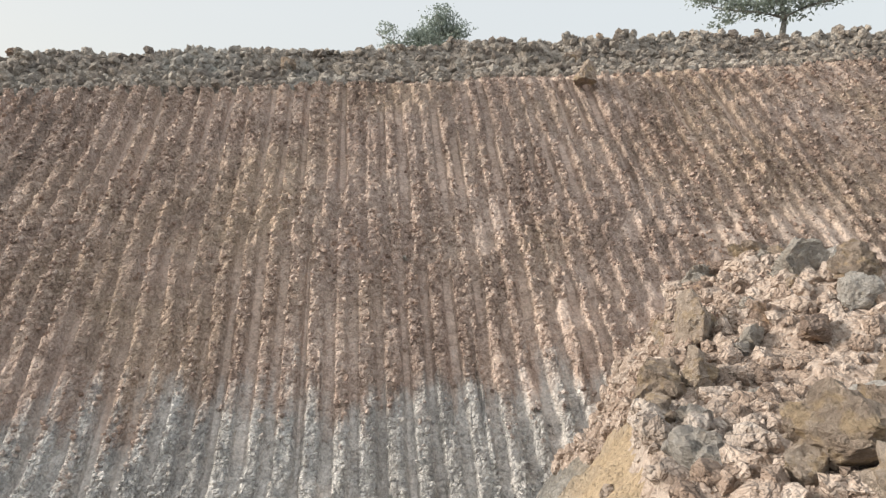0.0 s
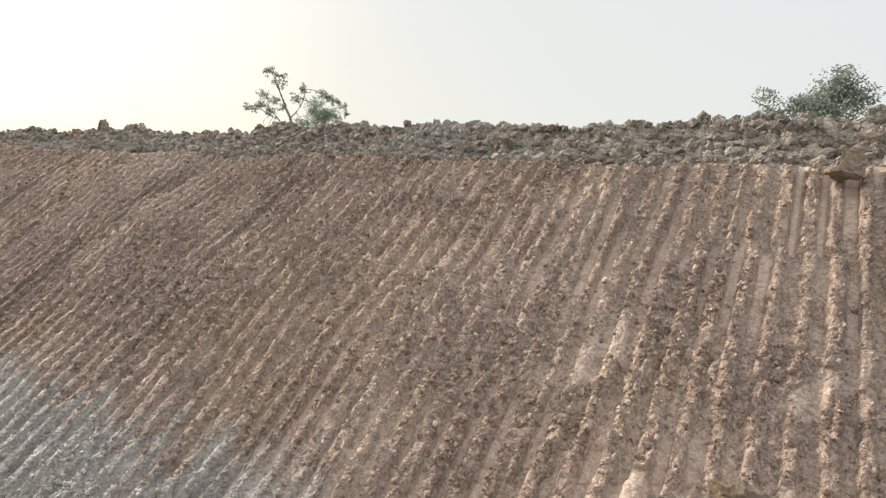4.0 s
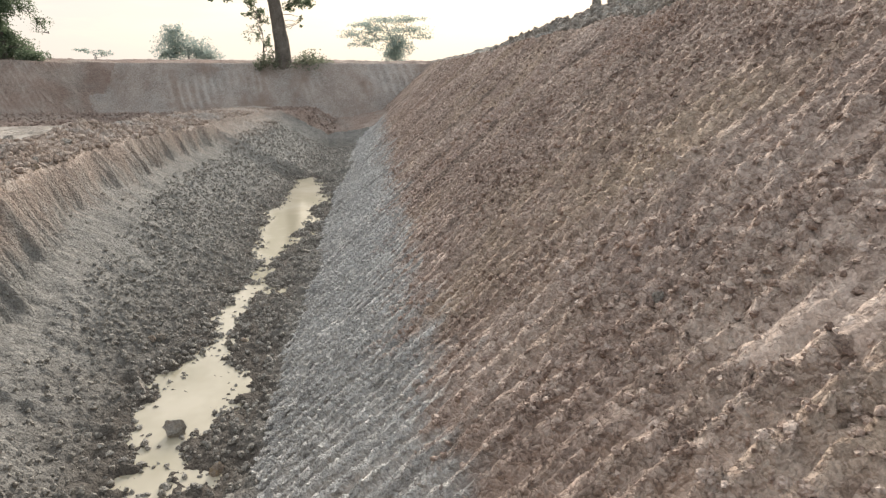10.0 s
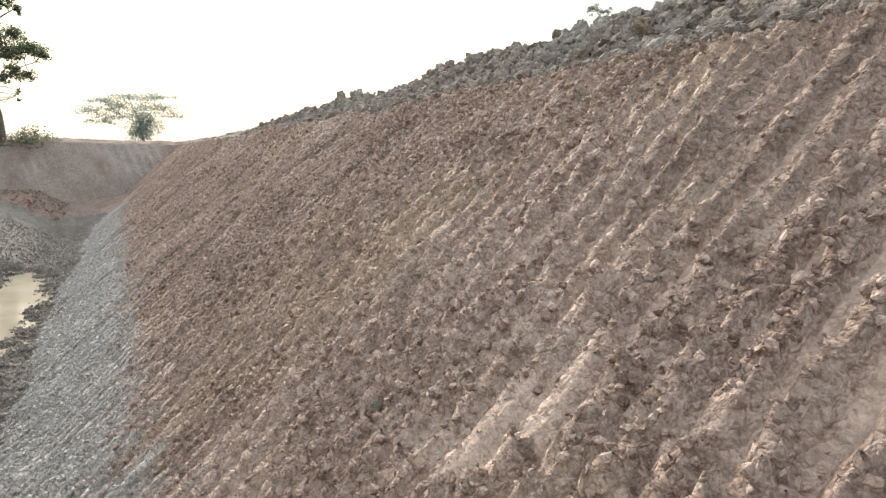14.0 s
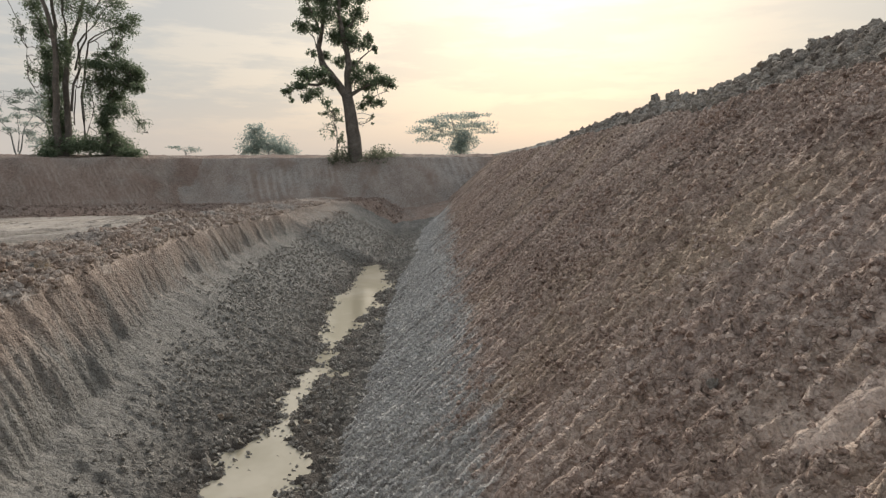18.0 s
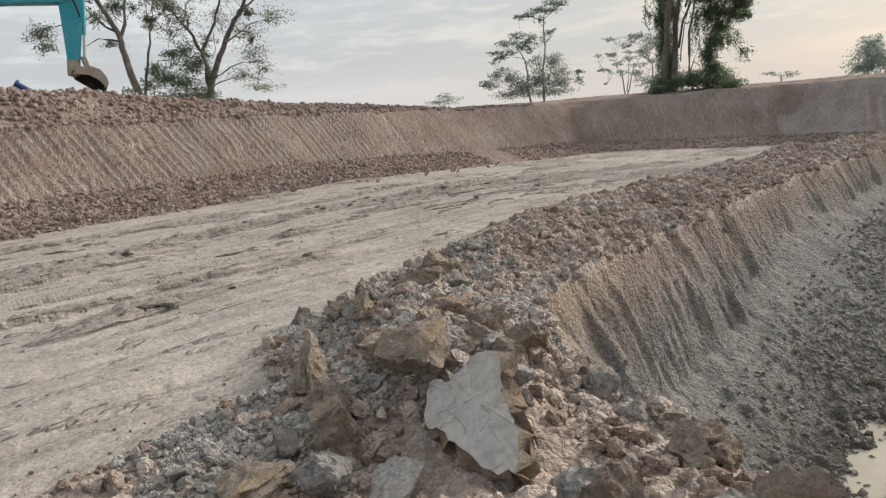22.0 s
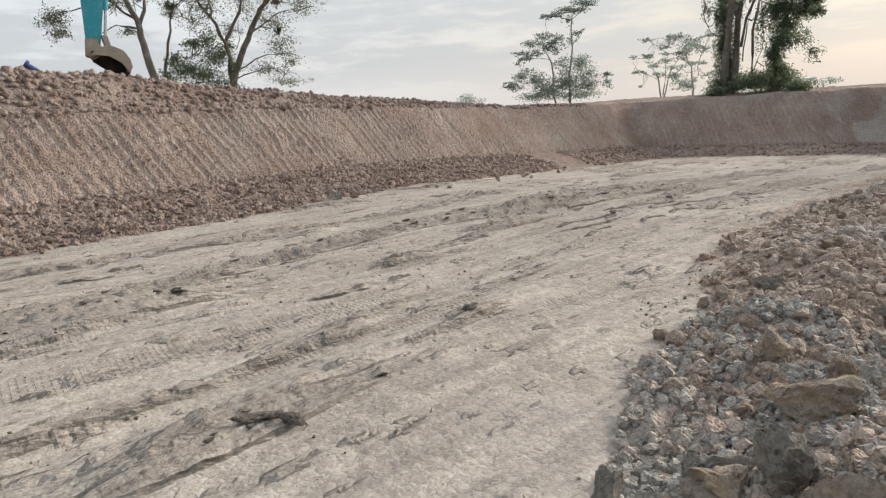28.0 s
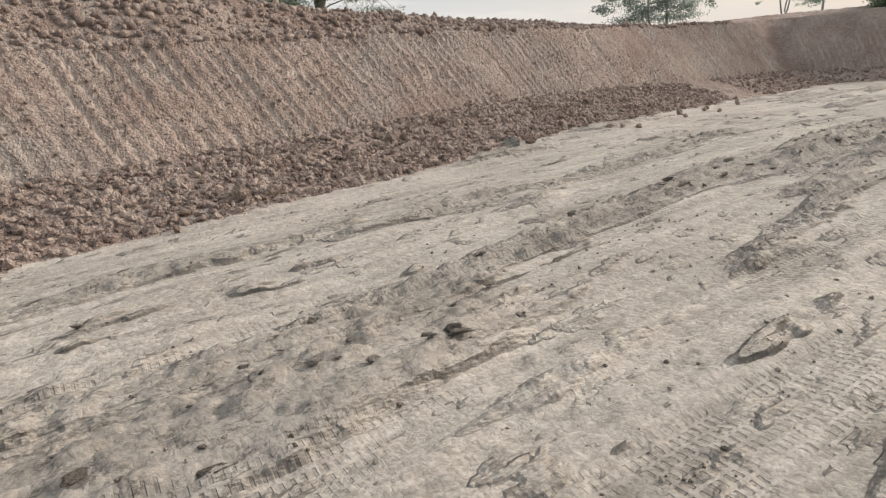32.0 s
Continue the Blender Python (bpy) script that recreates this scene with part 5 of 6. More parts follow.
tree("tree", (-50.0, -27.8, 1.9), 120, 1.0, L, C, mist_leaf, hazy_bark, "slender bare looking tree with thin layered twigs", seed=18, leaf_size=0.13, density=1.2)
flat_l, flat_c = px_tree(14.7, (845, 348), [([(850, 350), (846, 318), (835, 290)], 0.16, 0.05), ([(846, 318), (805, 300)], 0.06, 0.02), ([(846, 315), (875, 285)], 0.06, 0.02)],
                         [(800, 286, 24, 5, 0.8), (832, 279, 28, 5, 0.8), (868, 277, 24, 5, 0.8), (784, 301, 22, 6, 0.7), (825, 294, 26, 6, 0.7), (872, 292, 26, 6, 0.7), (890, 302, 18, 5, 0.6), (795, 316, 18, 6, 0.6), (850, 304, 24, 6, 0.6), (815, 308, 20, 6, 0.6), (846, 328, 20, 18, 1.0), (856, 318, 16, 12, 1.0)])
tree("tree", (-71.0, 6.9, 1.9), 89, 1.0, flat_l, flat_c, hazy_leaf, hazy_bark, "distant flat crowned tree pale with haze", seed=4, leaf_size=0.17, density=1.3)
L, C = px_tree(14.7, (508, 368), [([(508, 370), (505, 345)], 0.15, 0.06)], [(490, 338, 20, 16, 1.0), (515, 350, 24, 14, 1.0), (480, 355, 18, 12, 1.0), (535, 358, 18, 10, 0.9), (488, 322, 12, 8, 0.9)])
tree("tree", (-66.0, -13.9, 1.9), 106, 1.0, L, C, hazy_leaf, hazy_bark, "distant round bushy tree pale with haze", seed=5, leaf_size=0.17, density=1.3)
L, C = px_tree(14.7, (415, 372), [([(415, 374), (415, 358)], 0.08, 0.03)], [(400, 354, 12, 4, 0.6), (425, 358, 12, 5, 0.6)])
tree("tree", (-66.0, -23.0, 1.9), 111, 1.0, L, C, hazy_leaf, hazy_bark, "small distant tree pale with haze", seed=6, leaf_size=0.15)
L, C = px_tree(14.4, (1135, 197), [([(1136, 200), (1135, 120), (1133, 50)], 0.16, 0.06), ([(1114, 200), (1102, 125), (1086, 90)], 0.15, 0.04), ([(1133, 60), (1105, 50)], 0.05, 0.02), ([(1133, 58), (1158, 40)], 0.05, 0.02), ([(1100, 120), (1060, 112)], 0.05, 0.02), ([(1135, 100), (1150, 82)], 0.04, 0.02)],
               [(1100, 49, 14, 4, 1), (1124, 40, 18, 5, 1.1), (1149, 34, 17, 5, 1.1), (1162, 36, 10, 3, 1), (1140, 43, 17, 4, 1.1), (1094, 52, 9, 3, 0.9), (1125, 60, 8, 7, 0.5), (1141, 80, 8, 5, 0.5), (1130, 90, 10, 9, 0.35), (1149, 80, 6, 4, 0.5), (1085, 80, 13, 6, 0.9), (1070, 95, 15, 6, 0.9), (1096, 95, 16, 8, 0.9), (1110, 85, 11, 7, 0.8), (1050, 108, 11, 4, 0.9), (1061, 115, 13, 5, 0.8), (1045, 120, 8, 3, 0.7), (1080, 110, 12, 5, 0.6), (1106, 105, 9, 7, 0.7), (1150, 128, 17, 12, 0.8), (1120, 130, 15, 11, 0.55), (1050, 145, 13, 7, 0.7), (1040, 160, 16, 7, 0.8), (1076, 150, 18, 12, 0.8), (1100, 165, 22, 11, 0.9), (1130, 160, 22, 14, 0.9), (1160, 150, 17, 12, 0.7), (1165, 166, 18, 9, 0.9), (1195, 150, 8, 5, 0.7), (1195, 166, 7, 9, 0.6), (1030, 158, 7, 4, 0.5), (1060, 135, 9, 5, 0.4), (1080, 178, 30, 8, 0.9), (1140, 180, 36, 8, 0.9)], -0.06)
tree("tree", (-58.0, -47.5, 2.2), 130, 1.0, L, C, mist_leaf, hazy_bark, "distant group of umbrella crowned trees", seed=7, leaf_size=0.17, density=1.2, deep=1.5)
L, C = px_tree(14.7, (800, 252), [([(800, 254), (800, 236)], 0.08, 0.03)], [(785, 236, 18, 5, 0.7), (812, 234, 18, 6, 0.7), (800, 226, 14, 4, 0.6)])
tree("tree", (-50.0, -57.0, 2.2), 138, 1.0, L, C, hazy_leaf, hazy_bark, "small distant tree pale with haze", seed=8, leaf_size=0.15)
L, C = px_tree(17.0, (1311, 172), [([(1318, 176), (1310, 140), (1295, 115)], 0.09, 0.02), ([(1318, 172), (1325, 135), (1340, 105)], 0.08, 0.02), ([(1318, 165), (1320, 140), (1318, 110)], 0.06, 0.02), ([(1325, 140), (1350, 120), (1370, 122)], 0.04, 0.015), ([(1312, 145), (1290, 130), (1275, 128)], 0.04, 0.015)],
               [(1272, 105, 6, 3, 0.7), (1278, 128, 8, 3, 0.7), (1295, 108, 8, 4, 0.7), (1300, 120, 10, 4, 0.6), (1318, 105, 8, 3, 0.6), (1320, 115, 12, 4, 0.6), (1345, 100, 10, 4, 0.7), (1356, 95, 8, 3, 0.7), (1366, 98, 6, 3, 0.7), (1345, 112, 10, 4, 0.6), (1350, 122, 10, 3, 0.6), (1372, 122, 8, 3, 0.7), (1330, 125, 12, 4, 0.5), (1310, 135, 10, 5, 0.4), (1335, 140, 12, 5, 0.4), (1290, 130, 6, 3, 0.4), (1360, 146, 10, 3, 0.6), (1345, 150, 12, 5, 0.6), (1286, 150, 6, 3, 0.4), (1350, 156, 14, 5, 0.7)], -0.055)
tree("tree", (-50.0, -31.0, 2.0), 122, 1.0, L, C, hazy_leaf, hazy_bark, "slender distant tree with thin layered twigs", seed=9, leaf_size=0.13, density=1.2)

# trees behind the excavator, thin and half bare
L, C = px_tree(30.5, (555, 249), [([(545, 252), (546, 205), (560, 150), (575, 110), (600, 60), (625, 10), (640, -40)], 0.26, 0.04), ([(546, 208), (530, 140), (505, 100), (480, 70), (455, 45)], 0.16, 0.025), ([(528, 140), (550, 90), (558, 40), (535, 0), (530, -30)], 0.10, 0.02), ([(565, 140), (590, 70), (640, 35), (690, 30)], 0.10, 0.02), ([(558, 45), (575, 10), (590, -30)], 0.06, 0.02), ([(570, 125), (610, 95), (650, 85)], 0.05, 0.015), ([(552, 185), (600, 160), (640, 160)], 0.05, 0.015), ([(548, 200), (590, 185), (630, 180)], 0.04, 0.015), ([(505, 100), (500, 60), (520, 30)], 0.05, 0.015), ([(530, 140), (548, 150), (548, 105)], 0.05, 0.015)],
               [(545, 5, 13, 11, 1.3), (630, 4, 26, 16, 1.3), (655, 35, 8, 9, 1.1), (607, 80, 9, 9, 1.0), (615, 125, 5, 8, 1.0), (470, 58, 28, 14, 0.3), (500, 85, 26, 18, 0.22), (520, 45, 24, 18, 0.2), (585, 40, 26, 20, 0.2), (600, 110, 30, 18, 0.24), (650, 90, 28, 16, 0.22), (620, 150, 30, 16, 0.24), (600, 180, 32, 13, 0.26), (640, 176, 20, 11, 0.2), (690, 35, 22, 9, 0.3), (560, 80, 24, 18, 0.2), (530, 115, 20, 14, 0.2), (570, -20, 40, 14, 0.35), (480, 110, 20, 14, 0.22), (440, 90, 16, 12, 0.3), (640, 205, 30, 8, 0.3)], -0.17)
tree("tree", (-11.8, -33.8, 2.75), 156, 1.0, L, C, olive_leaf, bark, "half bare spreading tree with dark nests of creeper", seed=11, leaf_size=0.08, density=1.5, deep=1.5)
L, C = px_tree(30.5, (444, 263), [([(432, 266), (415, 205), (400, 160), (390, 125), (365, 85), (345, 50), (330, 0), (320, -40)], 0.24, 0.05), ([(392, 130), (398, 60), (405, 10), (425, -30)], 0.10, 0.02), ([(385, 120), (350, 95), (335, 75)], 0.08, 0.02), ([(388, 135), (360, 130), (340, 142)], 0.06, 0.015), ([(345, 50), (290, 30), (255, 10)], 0.06, 0.015), ([(350, 95), (300, 110), (268, 118)], 0.05, 0.015), ([(350, 75), (290, 60), (260, 55)], 0.05, 0.015)],
               [(350, 65, 15, 12, 0.9), (380, 75, 13, 13, 0.9), (370, 20, 20, 13, 0.7), (330, 20, 24, 16, 0.4), (260, 55, 26, 14, 0.35), (250, 15, 24, 9, 0.3), (272, 118, 20, 16, 0.6), (285, 146, 16, 9, 0.35), (360, 100, 20, 14, 0.4), (420, 30, 18, 13, 0.4), (400, -10, 30, 13, 0.45), (380, 140, 16, 9, 0.25), (310, -10, 30, 15, 0.45), (410, 80, 14, 15, 0.22), (425, 45, 20, 15, 0.3), (320, 75, 20, 12, 0.25)], -0.18)
tree("tree", (-8.2, -33.8, 2.75), 162, 1.0, L, C, olive_leaf, bark, "leaning open crowned tree with greyish olive leaves", seed=12, leaf_size=0.085, density=1.4, deep=1.2)
L, C = px_tree(30.5, (462, 261), [([(430, 264), (432, 208), (434, 150), (437, 100), (440, 60)], 0.12, 0.03), ([(436, 110), (460, 75)], 0.05, 0.015), ([(437, 100), (425, 60)], 0.04, 0.015)], [(435, 95, 11, 9, 1), (430, 55, 18, 11, 0.6), (460, 70, 22, 13, 0.4), (440, 35, 20, 11, 0.35), (470, 100, 16, 12, 0.22)], -0.18)
tree("tree", (-9.0, -34.5, 2.75), 161, 1.0, L, C, olive_leaf, bark, "slim young tree with a sparse top", seed=13, leaf_size=0.085, density=1.3)
L, C = px_tree(30.5, (505, 257), [([(505, 260), (503, 205)], 0.08, 0.03)], [(450, 170, 16, 12, 0.9), (480, 150, 16, 12, 1), (500, 140, 16, 12, 0.9), (470, 190, 22, 13, 1), (510, 170, 20, 16, 1), (530, 155, 14, 12, 0.8), (500, 198, 26, 14, 1), (545, 186, 11, 13, 0.7), (440, 198, 14, 12, 0.8), (406, 206, 9, 6, 0.8), (480, 225, 40, 14, 1), (530, 222, 26, 16, 1)], -0.17)
tree("bush", (-10.2, -34.0, 2.7), 159, 1.0, L, C, dark_leaf, bark, "dense dark green bush between the trees", "bush", 14, 0.09, deep=0.8)
# crowns that rise behind the windrow
L, C = px_tree(24.6, (597, 367), [([(600, 372), (598, 260), (597, 212), (586, 185), (577, 158)], 0.16, 0.04), ([(598, 260), (574, 215), (562, 205)], 0.08, 0.02), ([(610, 340), (640, 240), (642, 190)], 0.12, 0.03), ([(597, 215), (620, 180), (622, 165)], 0.05, 0.02), ([(640, 210), (665, 190), (688, 182)], 0.05, 0.02), ([(575, 220), (548, 205), (530, 205)], 0.04, 0.02)],
               [(564, 141, 9, 7, 1), (585, 148, 9, 4, 0.9), (575, 155, 7, 5, 0.6), (586, 166, 7, 7, 0.35), (620, 164, 7, 7, 0.9), (650, 165, 9, 5, 0.7), (640, 178, 13, 7, 0.8), (660, 172, 11, 6, 0.9), (675, 178, 9, 5, 0.9), (690, 180, 6, 4, 0.8), (605, 180, 9, 7, 0.7), (555, 182, 10, 5, 0.9), (570, 190, 11, 6, 0.7), (586, 195, 9, 6, 0.6), (550, 197, 11, 4, 1), (528, 203, 9, 5, 0.9), (536, 210, 11, 4, 0.7), (565, 205, 11, 6, 0.7), (640, 195, 15, 10, 1), (660, 200, 15, 10, 1), (675, 206, 9, 7, 0.8), (645, 215, 15, 12, 1), (625, 215, 9, 9, 0.7), (665, 226, 11, 7, 0.9), (610, 220, 9, 9, 0.45), (600, 232, 12, 8, 0.5), (630, 238, 16, 9, 0.9), (556, 238, 14, 6, 0.4), (691, 196, 5, 5, 0.7), (681, 216, 7, 6, 0.6), (640, 262, 40, 16, 0.8)], 0.12)
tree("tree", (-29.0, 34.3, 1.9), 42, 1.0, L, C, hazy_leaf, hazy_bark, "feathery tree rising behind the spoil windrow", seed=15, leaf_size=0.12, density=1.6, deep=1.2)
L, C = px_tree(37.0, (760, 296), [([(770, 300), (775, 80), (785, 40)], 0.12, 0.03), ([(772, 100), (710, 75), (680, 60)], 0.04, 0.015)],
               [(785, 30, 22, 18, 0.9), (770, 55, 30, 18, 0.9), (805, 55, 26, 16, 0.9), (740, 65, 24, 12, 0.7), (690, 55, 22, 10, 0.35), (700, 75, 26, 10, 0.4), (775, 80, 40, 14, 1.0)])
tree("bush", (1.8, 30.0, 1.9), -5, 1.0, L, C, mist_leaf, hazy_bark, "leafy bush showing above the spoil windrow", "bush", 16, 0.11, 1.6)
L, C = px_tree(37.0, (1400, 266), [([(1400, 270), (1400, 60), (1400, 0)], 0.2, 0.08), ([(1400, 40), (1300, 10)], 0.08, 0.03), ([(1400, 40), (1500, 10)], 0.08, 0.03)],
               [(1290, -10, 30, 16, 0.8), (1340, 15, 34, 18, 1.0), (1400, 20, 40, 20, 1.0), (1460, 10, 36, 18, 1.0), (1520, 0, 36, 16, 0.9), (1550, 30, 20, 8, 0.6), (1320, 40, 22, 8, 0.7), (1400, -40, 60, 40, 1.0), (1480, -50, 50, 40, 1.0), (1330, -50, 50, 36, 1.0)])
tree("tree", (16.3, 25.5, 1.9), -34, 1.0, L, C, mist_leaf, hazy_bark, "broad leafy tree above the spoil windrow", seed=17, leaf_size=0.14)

# ---- excavator ----
teal = plain("worn turquoise paint", (0.045, 0.32, 0.40), 0.42, 0.0, (0.13, 0.36, 0.41), 2.5)
dark_steel = plain("dirty dark steel", (0.035, 0.034, 0.033), 0.6, 0.3, (0.12, 0.10, 0.08), 5)
muddy = plain("track caked in dry mud", (0.09, 0.075, 0.06), 0.85, 0.0, (0.27, 0.215, 0.165), 4)
grey_paint = plain("grey cab paint", (0.24, 0.24, 0.25), 0.5, 0.0, (0.17, 0.165, 0.16), 4)
chrome = plain("chrome rod", (0.6, 0.6, 0.6), 0.2, 1.0)
worn_steel = plain("worn dusty bucket steel", (0.34, 0.295, 0.24), 0.75, 0.05, (0.45, 0.39, 0.32), 5)
white_paint = plain("white lettering paint", (0.75, 0.76, 0.76), 0.5)
black = plain("black rubber", (0.015, 0.015, 0.015), 0.6)
gm = Mat("dark cab glass", 0.08)
gm.b.inputs["Specular IOR Level"].default_value = 0.6
cab_glass = gm.done((0.02, 0.022, 0.025))


def prism(profile, y0, y1, bevel=0.02, taper=1.0):
    """A plate or box whose outline in the machine's side view is given, from y0 to y1."""
    bm = bmesh.new()
    a = [bm.verts.new((u, y0, z)) for u, z in profile]
    b = [bm.verts.new((u, y1, z)) for u, z in profile]
    bm.faces.new(a)
    bm.faces.new(b[::-1])
    n = len(profile)
    for i in range(n):
        bm.faces.new((a[(i + 1) % n], a[i], b[i], b[(i + 1) % n]))
    bmesh.ops.recalc_face_normals(bm, faces=bm.faces[:])
    if bevel:
        bmesh.ops.bevel(bm, geom=bm.edges[:], offset=bevel, segments=2, affect="EDGES", clamp_overlap=True)
    return bm


def rod(p, q, r0, r1=None, sides=14):
    bm = bmesh.new()
    tube(bm, [Vector(p), Vector(p).lerp(Vector(q), 0.5), Vector(q)], [r0, (r0 + (r1 or r0)) / 2, r1 or r0], sides)
    bmesh.ops.holes_fill(bm, edges=[e for e in bm.edges if e.is_boundary])
    return bm


digger = empty("excavator", Matrix(((-0.985, -0.17, 0, -1.8), (0.17, -0.985, 0, -17.2), (0, 0, 1, 0), (0, 0, 0, 1))), "turquoise crawler excavator parked on the bank with its bucket down", "excavator")
boom = part("boom", prism([(-4.12, 4.30), (-4.08, 4.62), (-3.81, 5.2), (-3.45, 5.72), (-2.95, 6.05), (-2.45, 6.03), (-0.25, 5.88), (-0.16, 5.74), (-0.25, 5.60), (-1.76, 5.55), (-2.71, 5.47), (-3.10, 5.33), (-3.50, 4.82), (-3.86, 4.28)], -0.22, 0.22), teal, digger)
part("marking", prism([(-1.75, 5.85), (-1.75, 5.75), (-1.25, 5.75), (-1.25, 5.85)], -0.228, -0.222, 0), white_paint, boom, "worn white lettering as a bar")
part("stripe", prism([(-1.2, 5.88), (-1.02, 5.70), (-0.86, 5.70), (-1.04, 5.88)], -0.228, -0.222, 0), white_paint, boom, "slanting white stripe")
arm = part("arm", prism([(-0.42, 5.60), (-0.26, 6.20), (-0.10, 6.28), (0.08, 6.22), (0.20, 5.95), (0.14, 5.30), (-0.06, 4.36), (-0.20, 3.72), (-0.50, 3.64), (-0.46, 4.35)], -0.17, 0.17), teal, digger)
part("worn_tip", prism([(-0.20, 4.05), (-0.13, 3.68), (-0.33, 3.56), (-0.54, 3.62), (-0.49, 4.05)], -0.19, 0.19), worn_steel, arm, "dirty worn arm end")
for u, z in ((-0.22, 5.74), (-0.35, 3.66), (-0.05, 6.2)):
    part("pin", rod((u, -0.26, z), (u, 0.26, z), 0.07), dark_steel, arm)
def about_pin(pts, f=0.78):
    return [(-0.35 + (u + 0.35) * f, 3.66 + (z - 3.66) * f) for u, z in pts]


bucket = part("bucket", prism(about_pin([(-0.45, 3.62), (-0.15, 3.84), (0.2, 3.86), (0.5, 3.72), (0.66, 3.46), (0.70, 3.2), (0.60, 3.02), (0.52, 3.05), (0.6, 3.22), (0.56, 3.42), (0.42, 3.62), (0.16, 3.73), (-0.13, 3.7), (-0.38, 3.53)]), -0.5, 0.5, 0.012), worn_steel, digger, "worn dusty steel digging bucket")
rim_of = [(-0.42, 3.6), (-0.15, 3.82), (0.2, 3.84), (0.48, 3.7), (0.64, 3.46), (0.68, 3.2), (0.58, 3.04)]
part("side_plate", prism(about_pin(rim_of + [(0.39, 3.33), (0.08, 3.53)]), -0.53, -0.5, 0.004), worn_steel, bucket)
# far plate in dark steel: the shade inside the bucket put into colour
part("side_plate", prism(about_pin(rim_of + [(0.2, 3.06), (-0.38, 3.5)]), 0.5, 0.53, 0.004), dark_steel, bucket, "inner side of the bucket painted dark for its shade")
for k in range(5):
    y = -0.46 + 0.22 * k
    part("tooth", prism(about_pin([(0.5, 3.08), (0.64, 3.05), (0.47, 2.9)]), y, y + 0.07, 0.006), dark_steel, bucket)
part("link", prism([(-0.12, 4.12), (0.02, 4.10), (0.10, 3.70), (-0.02, 3.66)], -0.2, 0.2, 0.01), worn_steel, digger)
part("arm_cylinder", rod((-2.55, 0, 6.12), (-1.05, 0, 6.22), 0.085), teal, digger)
part("cylinder_rod", rod((-1.05, 0, 6.22), (-0.12, 0, 6.27), 0.045), chrome, digger)
for y in (-0.34, 0.34):
    part("boom_cylinder", rod((-3.72, y, 4.15), (-3.28, y, 5.02), 0.085), teal, digger)
    part("cylinder_rod", rod((-3.28, y, 5.02), (-2.95, y, 5.72), 0.045), chrome, digger)
part("bucket_cylinder", rod((0.22, 0, 5.85), (0.08, 0, 4.75), 0.065), teal, digger)
part("cylinder_rod", rod((0.08, 0, 4.75), (-0.02, 0, 4.12), 0.035), chrome, digger)
for k, y in enumerate((-0.27, -0.31, 0.27)):
    bm = bmesh.new()
    tube(bm, [Vector((u, y, z + 0.03 * k)) for u, z in ((-3.95, 5.25), (-3.5, 5.85), (-2.9, 6.2), (-2.2, 6.12), (-1.0, 6.02), (-0.3, 5.98), (-0.02, 5.6), (0.06, 5.2))], [0.022] * 8, 6)
    part("hose", bm, black, boom, "black hydraulic hose")
house = part("house", prism([(-7.3, 4.28), (-7.3, 4.95), (-5.4, 4.99), (-4.85, 4.97), (-4.62, 4.88), (-4.2, 4.62), (-3.98, 4.28)], -1.2, -0.32, 0.05), teal, digger, "turquoise engine house")
part("far_side", prism([(-7.3, 4.28), (-7.3, 4.95), (-5.3, 4.95), (-5.3, 4.28)], -0.3, 1.2, 0.04), teal, house)
part("skirt", prism([(-7.3, 4.0), (-7.3, 4.27), (-3.97, 4.27), (-4.05, 4.06), (-4.3, 4.0)], -1.18, 1.18, 0.03), dark_steel, house, "dark lower skirt")
part("panel_line", prism([(-5.42, 4.30), (-5.42, 4.97), (-5.40, 4.97), (-5.40, 4.30)], -1.206, -1.2, 0), dark_steel, house)
part("panel_line", prism([(-4.62, 4.30), (-4.62, 4.86), (-4.60, 4.86), (-4.60, 4.30)], -1.206, -1.2, 0), dark_steel, house)
part("marking", prism([(-5.35, 4.74), (-5.35, 4.66), (-4.68, 4.62), (-4.68, 4.70)], -1.207, -1.201, 0), white_paint, house, "white lettering as a bar")
part("counterweight", prism([(-7.9, 4.1), (-8.0, 4.5), (-7.9, 4.95), (-7.32, 4.98), (-7.32, 4.05)], -1.2, 1.2, 0.06), teal, digger)
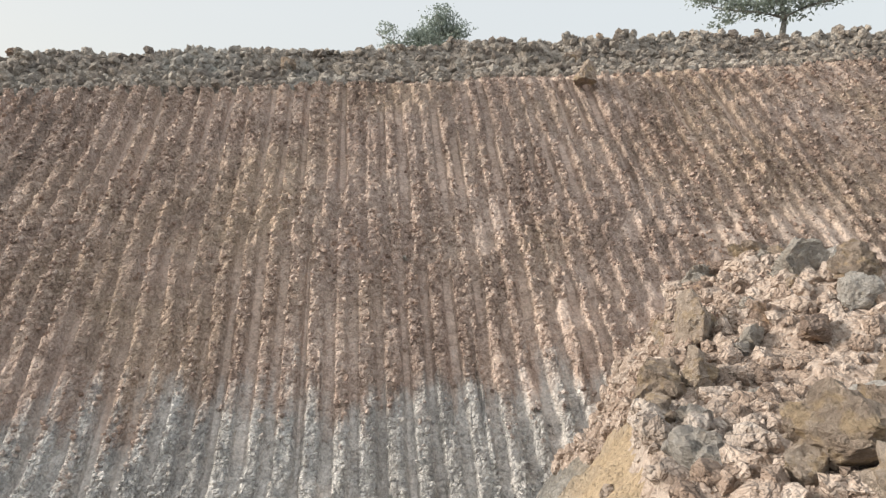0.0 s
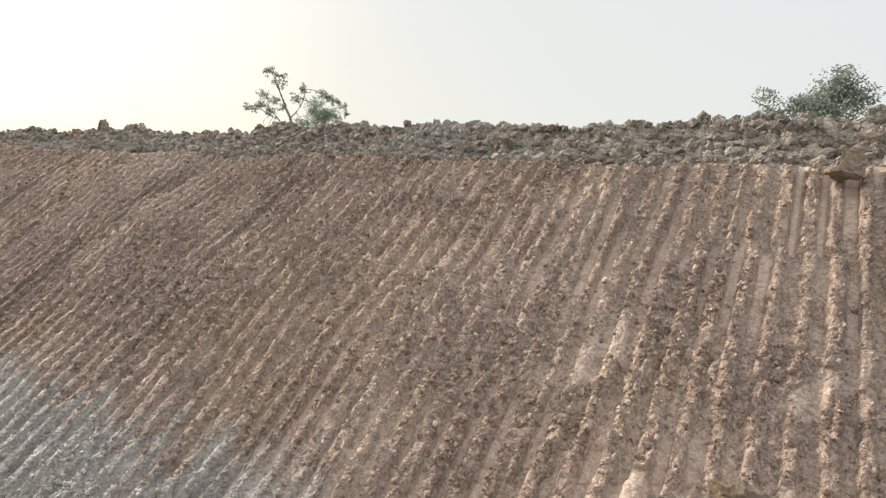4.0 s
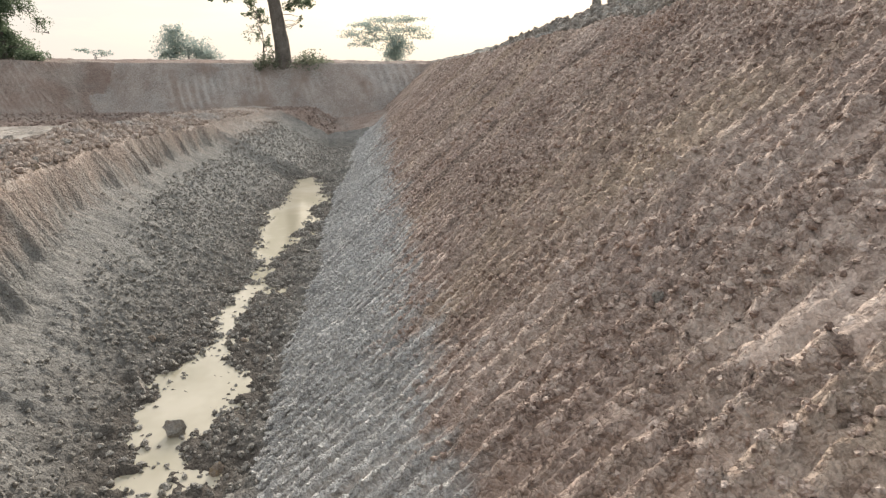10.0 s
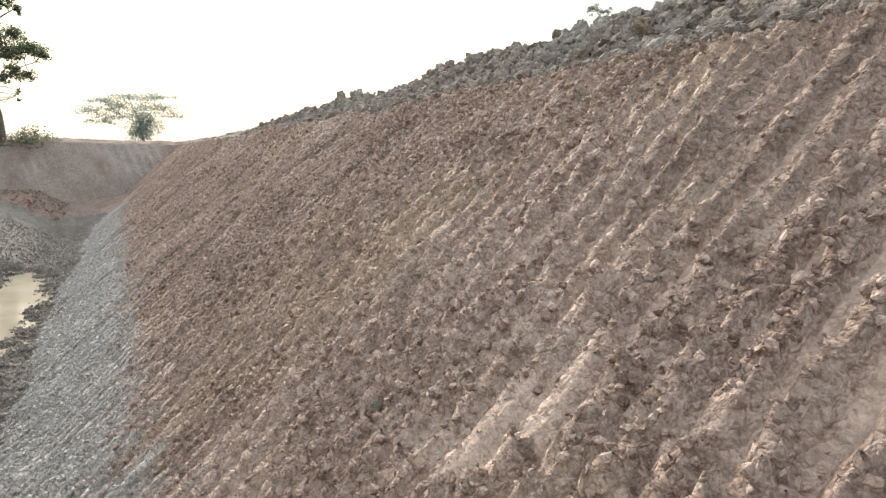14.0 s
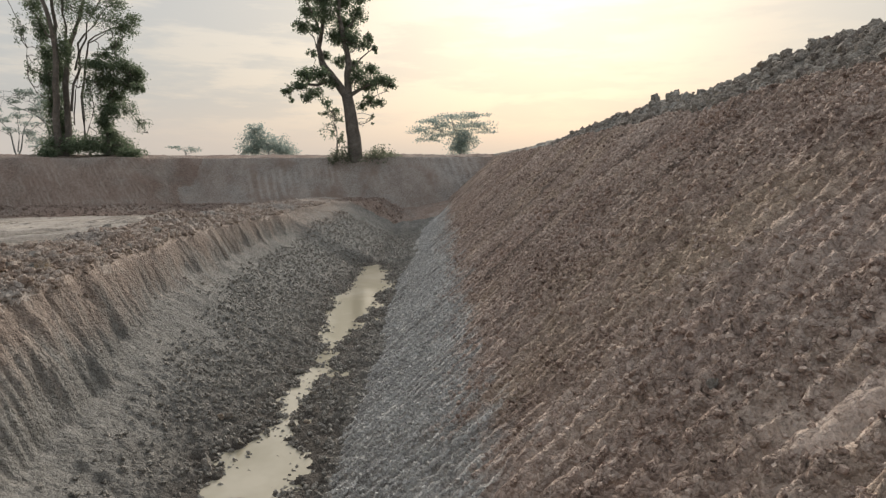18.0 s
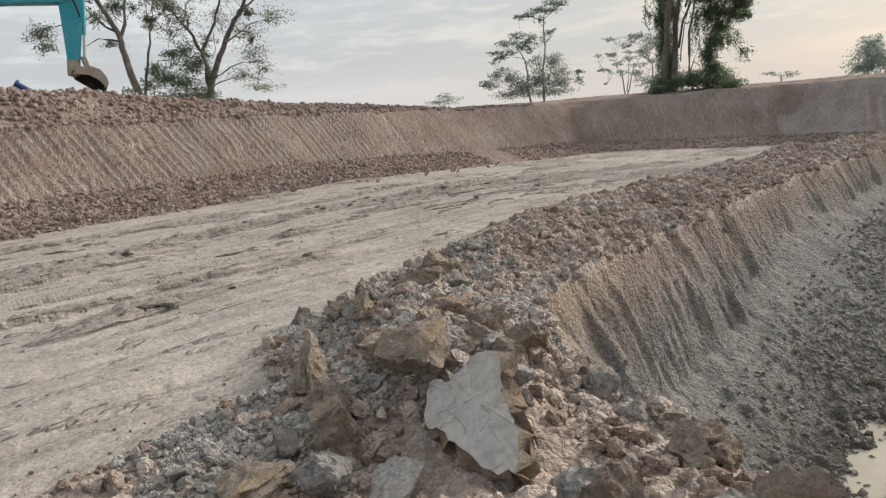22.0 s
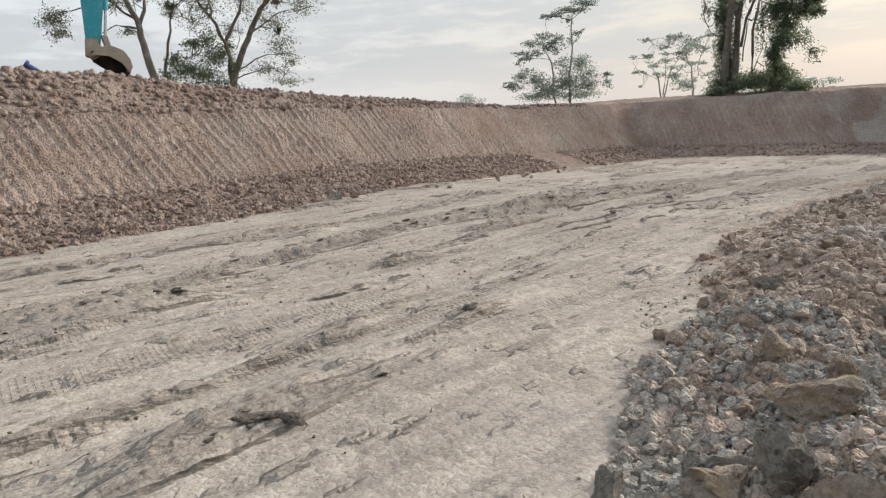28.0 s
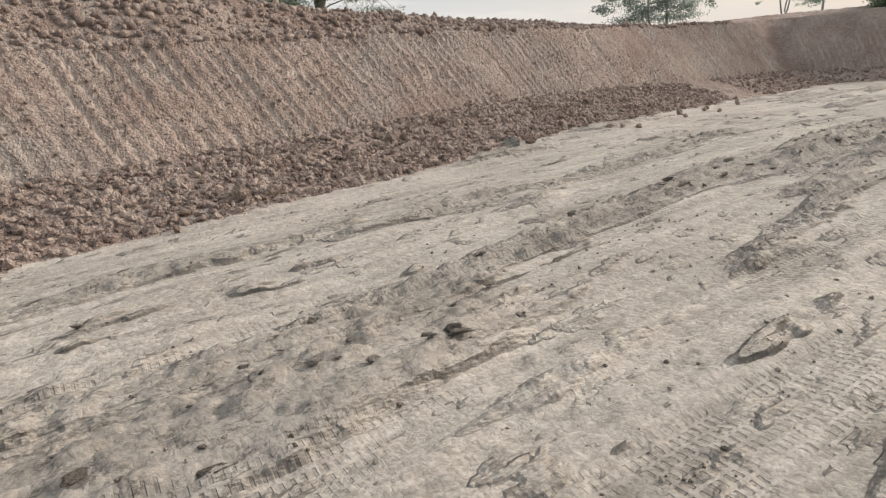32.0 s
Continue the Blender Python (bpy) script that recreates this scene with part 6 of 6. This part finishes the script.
cab = part("cab", prism([(-5.22, 4.3), (-5.20, 5.15), (-5.05, 5.40), (-4.25, 5.34), (-4.05, 4.9), (-3.95, 4.3)], 0.32, 1.2, 0.05), grey_paint, digger, "grey cab with dark windows")
part("window", prism([(-4.98, 4.85), (-4.98, 5.22), (-4.66, 5.22), (-4.66, 4.85)], 0.308, 0.318, 0), cab_glass, cab)
part("window", prism([(-4.60, 4.80), (-4.60, 5.22), (-4.28, 5.20), (-4.12, 4.80)], 0.308, 0.318, 0), cab_glass, cab)
part("handrail", rod((-4.5, -0.3, 5.2), (-4.2, -0.3, 4.7), 0.02, None, 8), dark_steel, digger)
part("turntable", rod((-4.95, 0, 3.86), (-4.95, 0, 4.0), 0.6, None, 24), dark_steel, digger)
ends = [(-6.95, 3.40), (-6.72, 3.68), (-6.4, 3.78), (-5.0, 3.80), (-3.2, 3.78), (-2.86, 3.70), (-2.68, 3.48), (-2.72, 3.22), (-2.95, 3.06), (-6.6, 3.06), (-6.88, 3.18)]
for y in (-1.22, 0.74):
    tr = part("track", prism(ends, y, y + 0.48, 0.03), muddy, digger, "crawler track caked in mud")
    part("track_frame", prism([(-6.4, 3.25), (-6.3, 3.6), (-3.3, 3.6), (-3.1, 3.25)], y - 0.03, y + 0.51, 0.02), muddy, tr)
    for u in np.arange(-6.55, -2.9, 0.19):
        part("shoe", prism([(u, 3.77), (u, 3.83), (u + 0.13, 3.83), (u + 0.13, 3.77)], y - 0.02, y + 0.5, 0), dark_steel, tr)
    for u in (-5.9, -4.6, -3.6):
        part("roller", rod((u, y - 0.06, 3.66), (u, y + 0.1, 3.66), 0.08, None, 12), dark_steel, tr)

# blue drain pipe end lying behind the crest
blue = plain("faded blue plastic", (0.06, 0.09, 0.24), 0.5, 0.0, (0.16, 0.19, 0.30), 6)
pipe = empty("plastic_pipe", pose(-0.2, -17.9, 3.12, 0, 0, 0), "short faded blue plastic pipe leaning on the bank top", "pipe")
part("tube", rod((-0.22, 0, 0.05), (0.18, 0, 0.34), 0.085), blue, pipe)
part("flange", rod((0.15, 0, 0.32), (0.21, 0, 0.365), 0.13), blue, pipe)
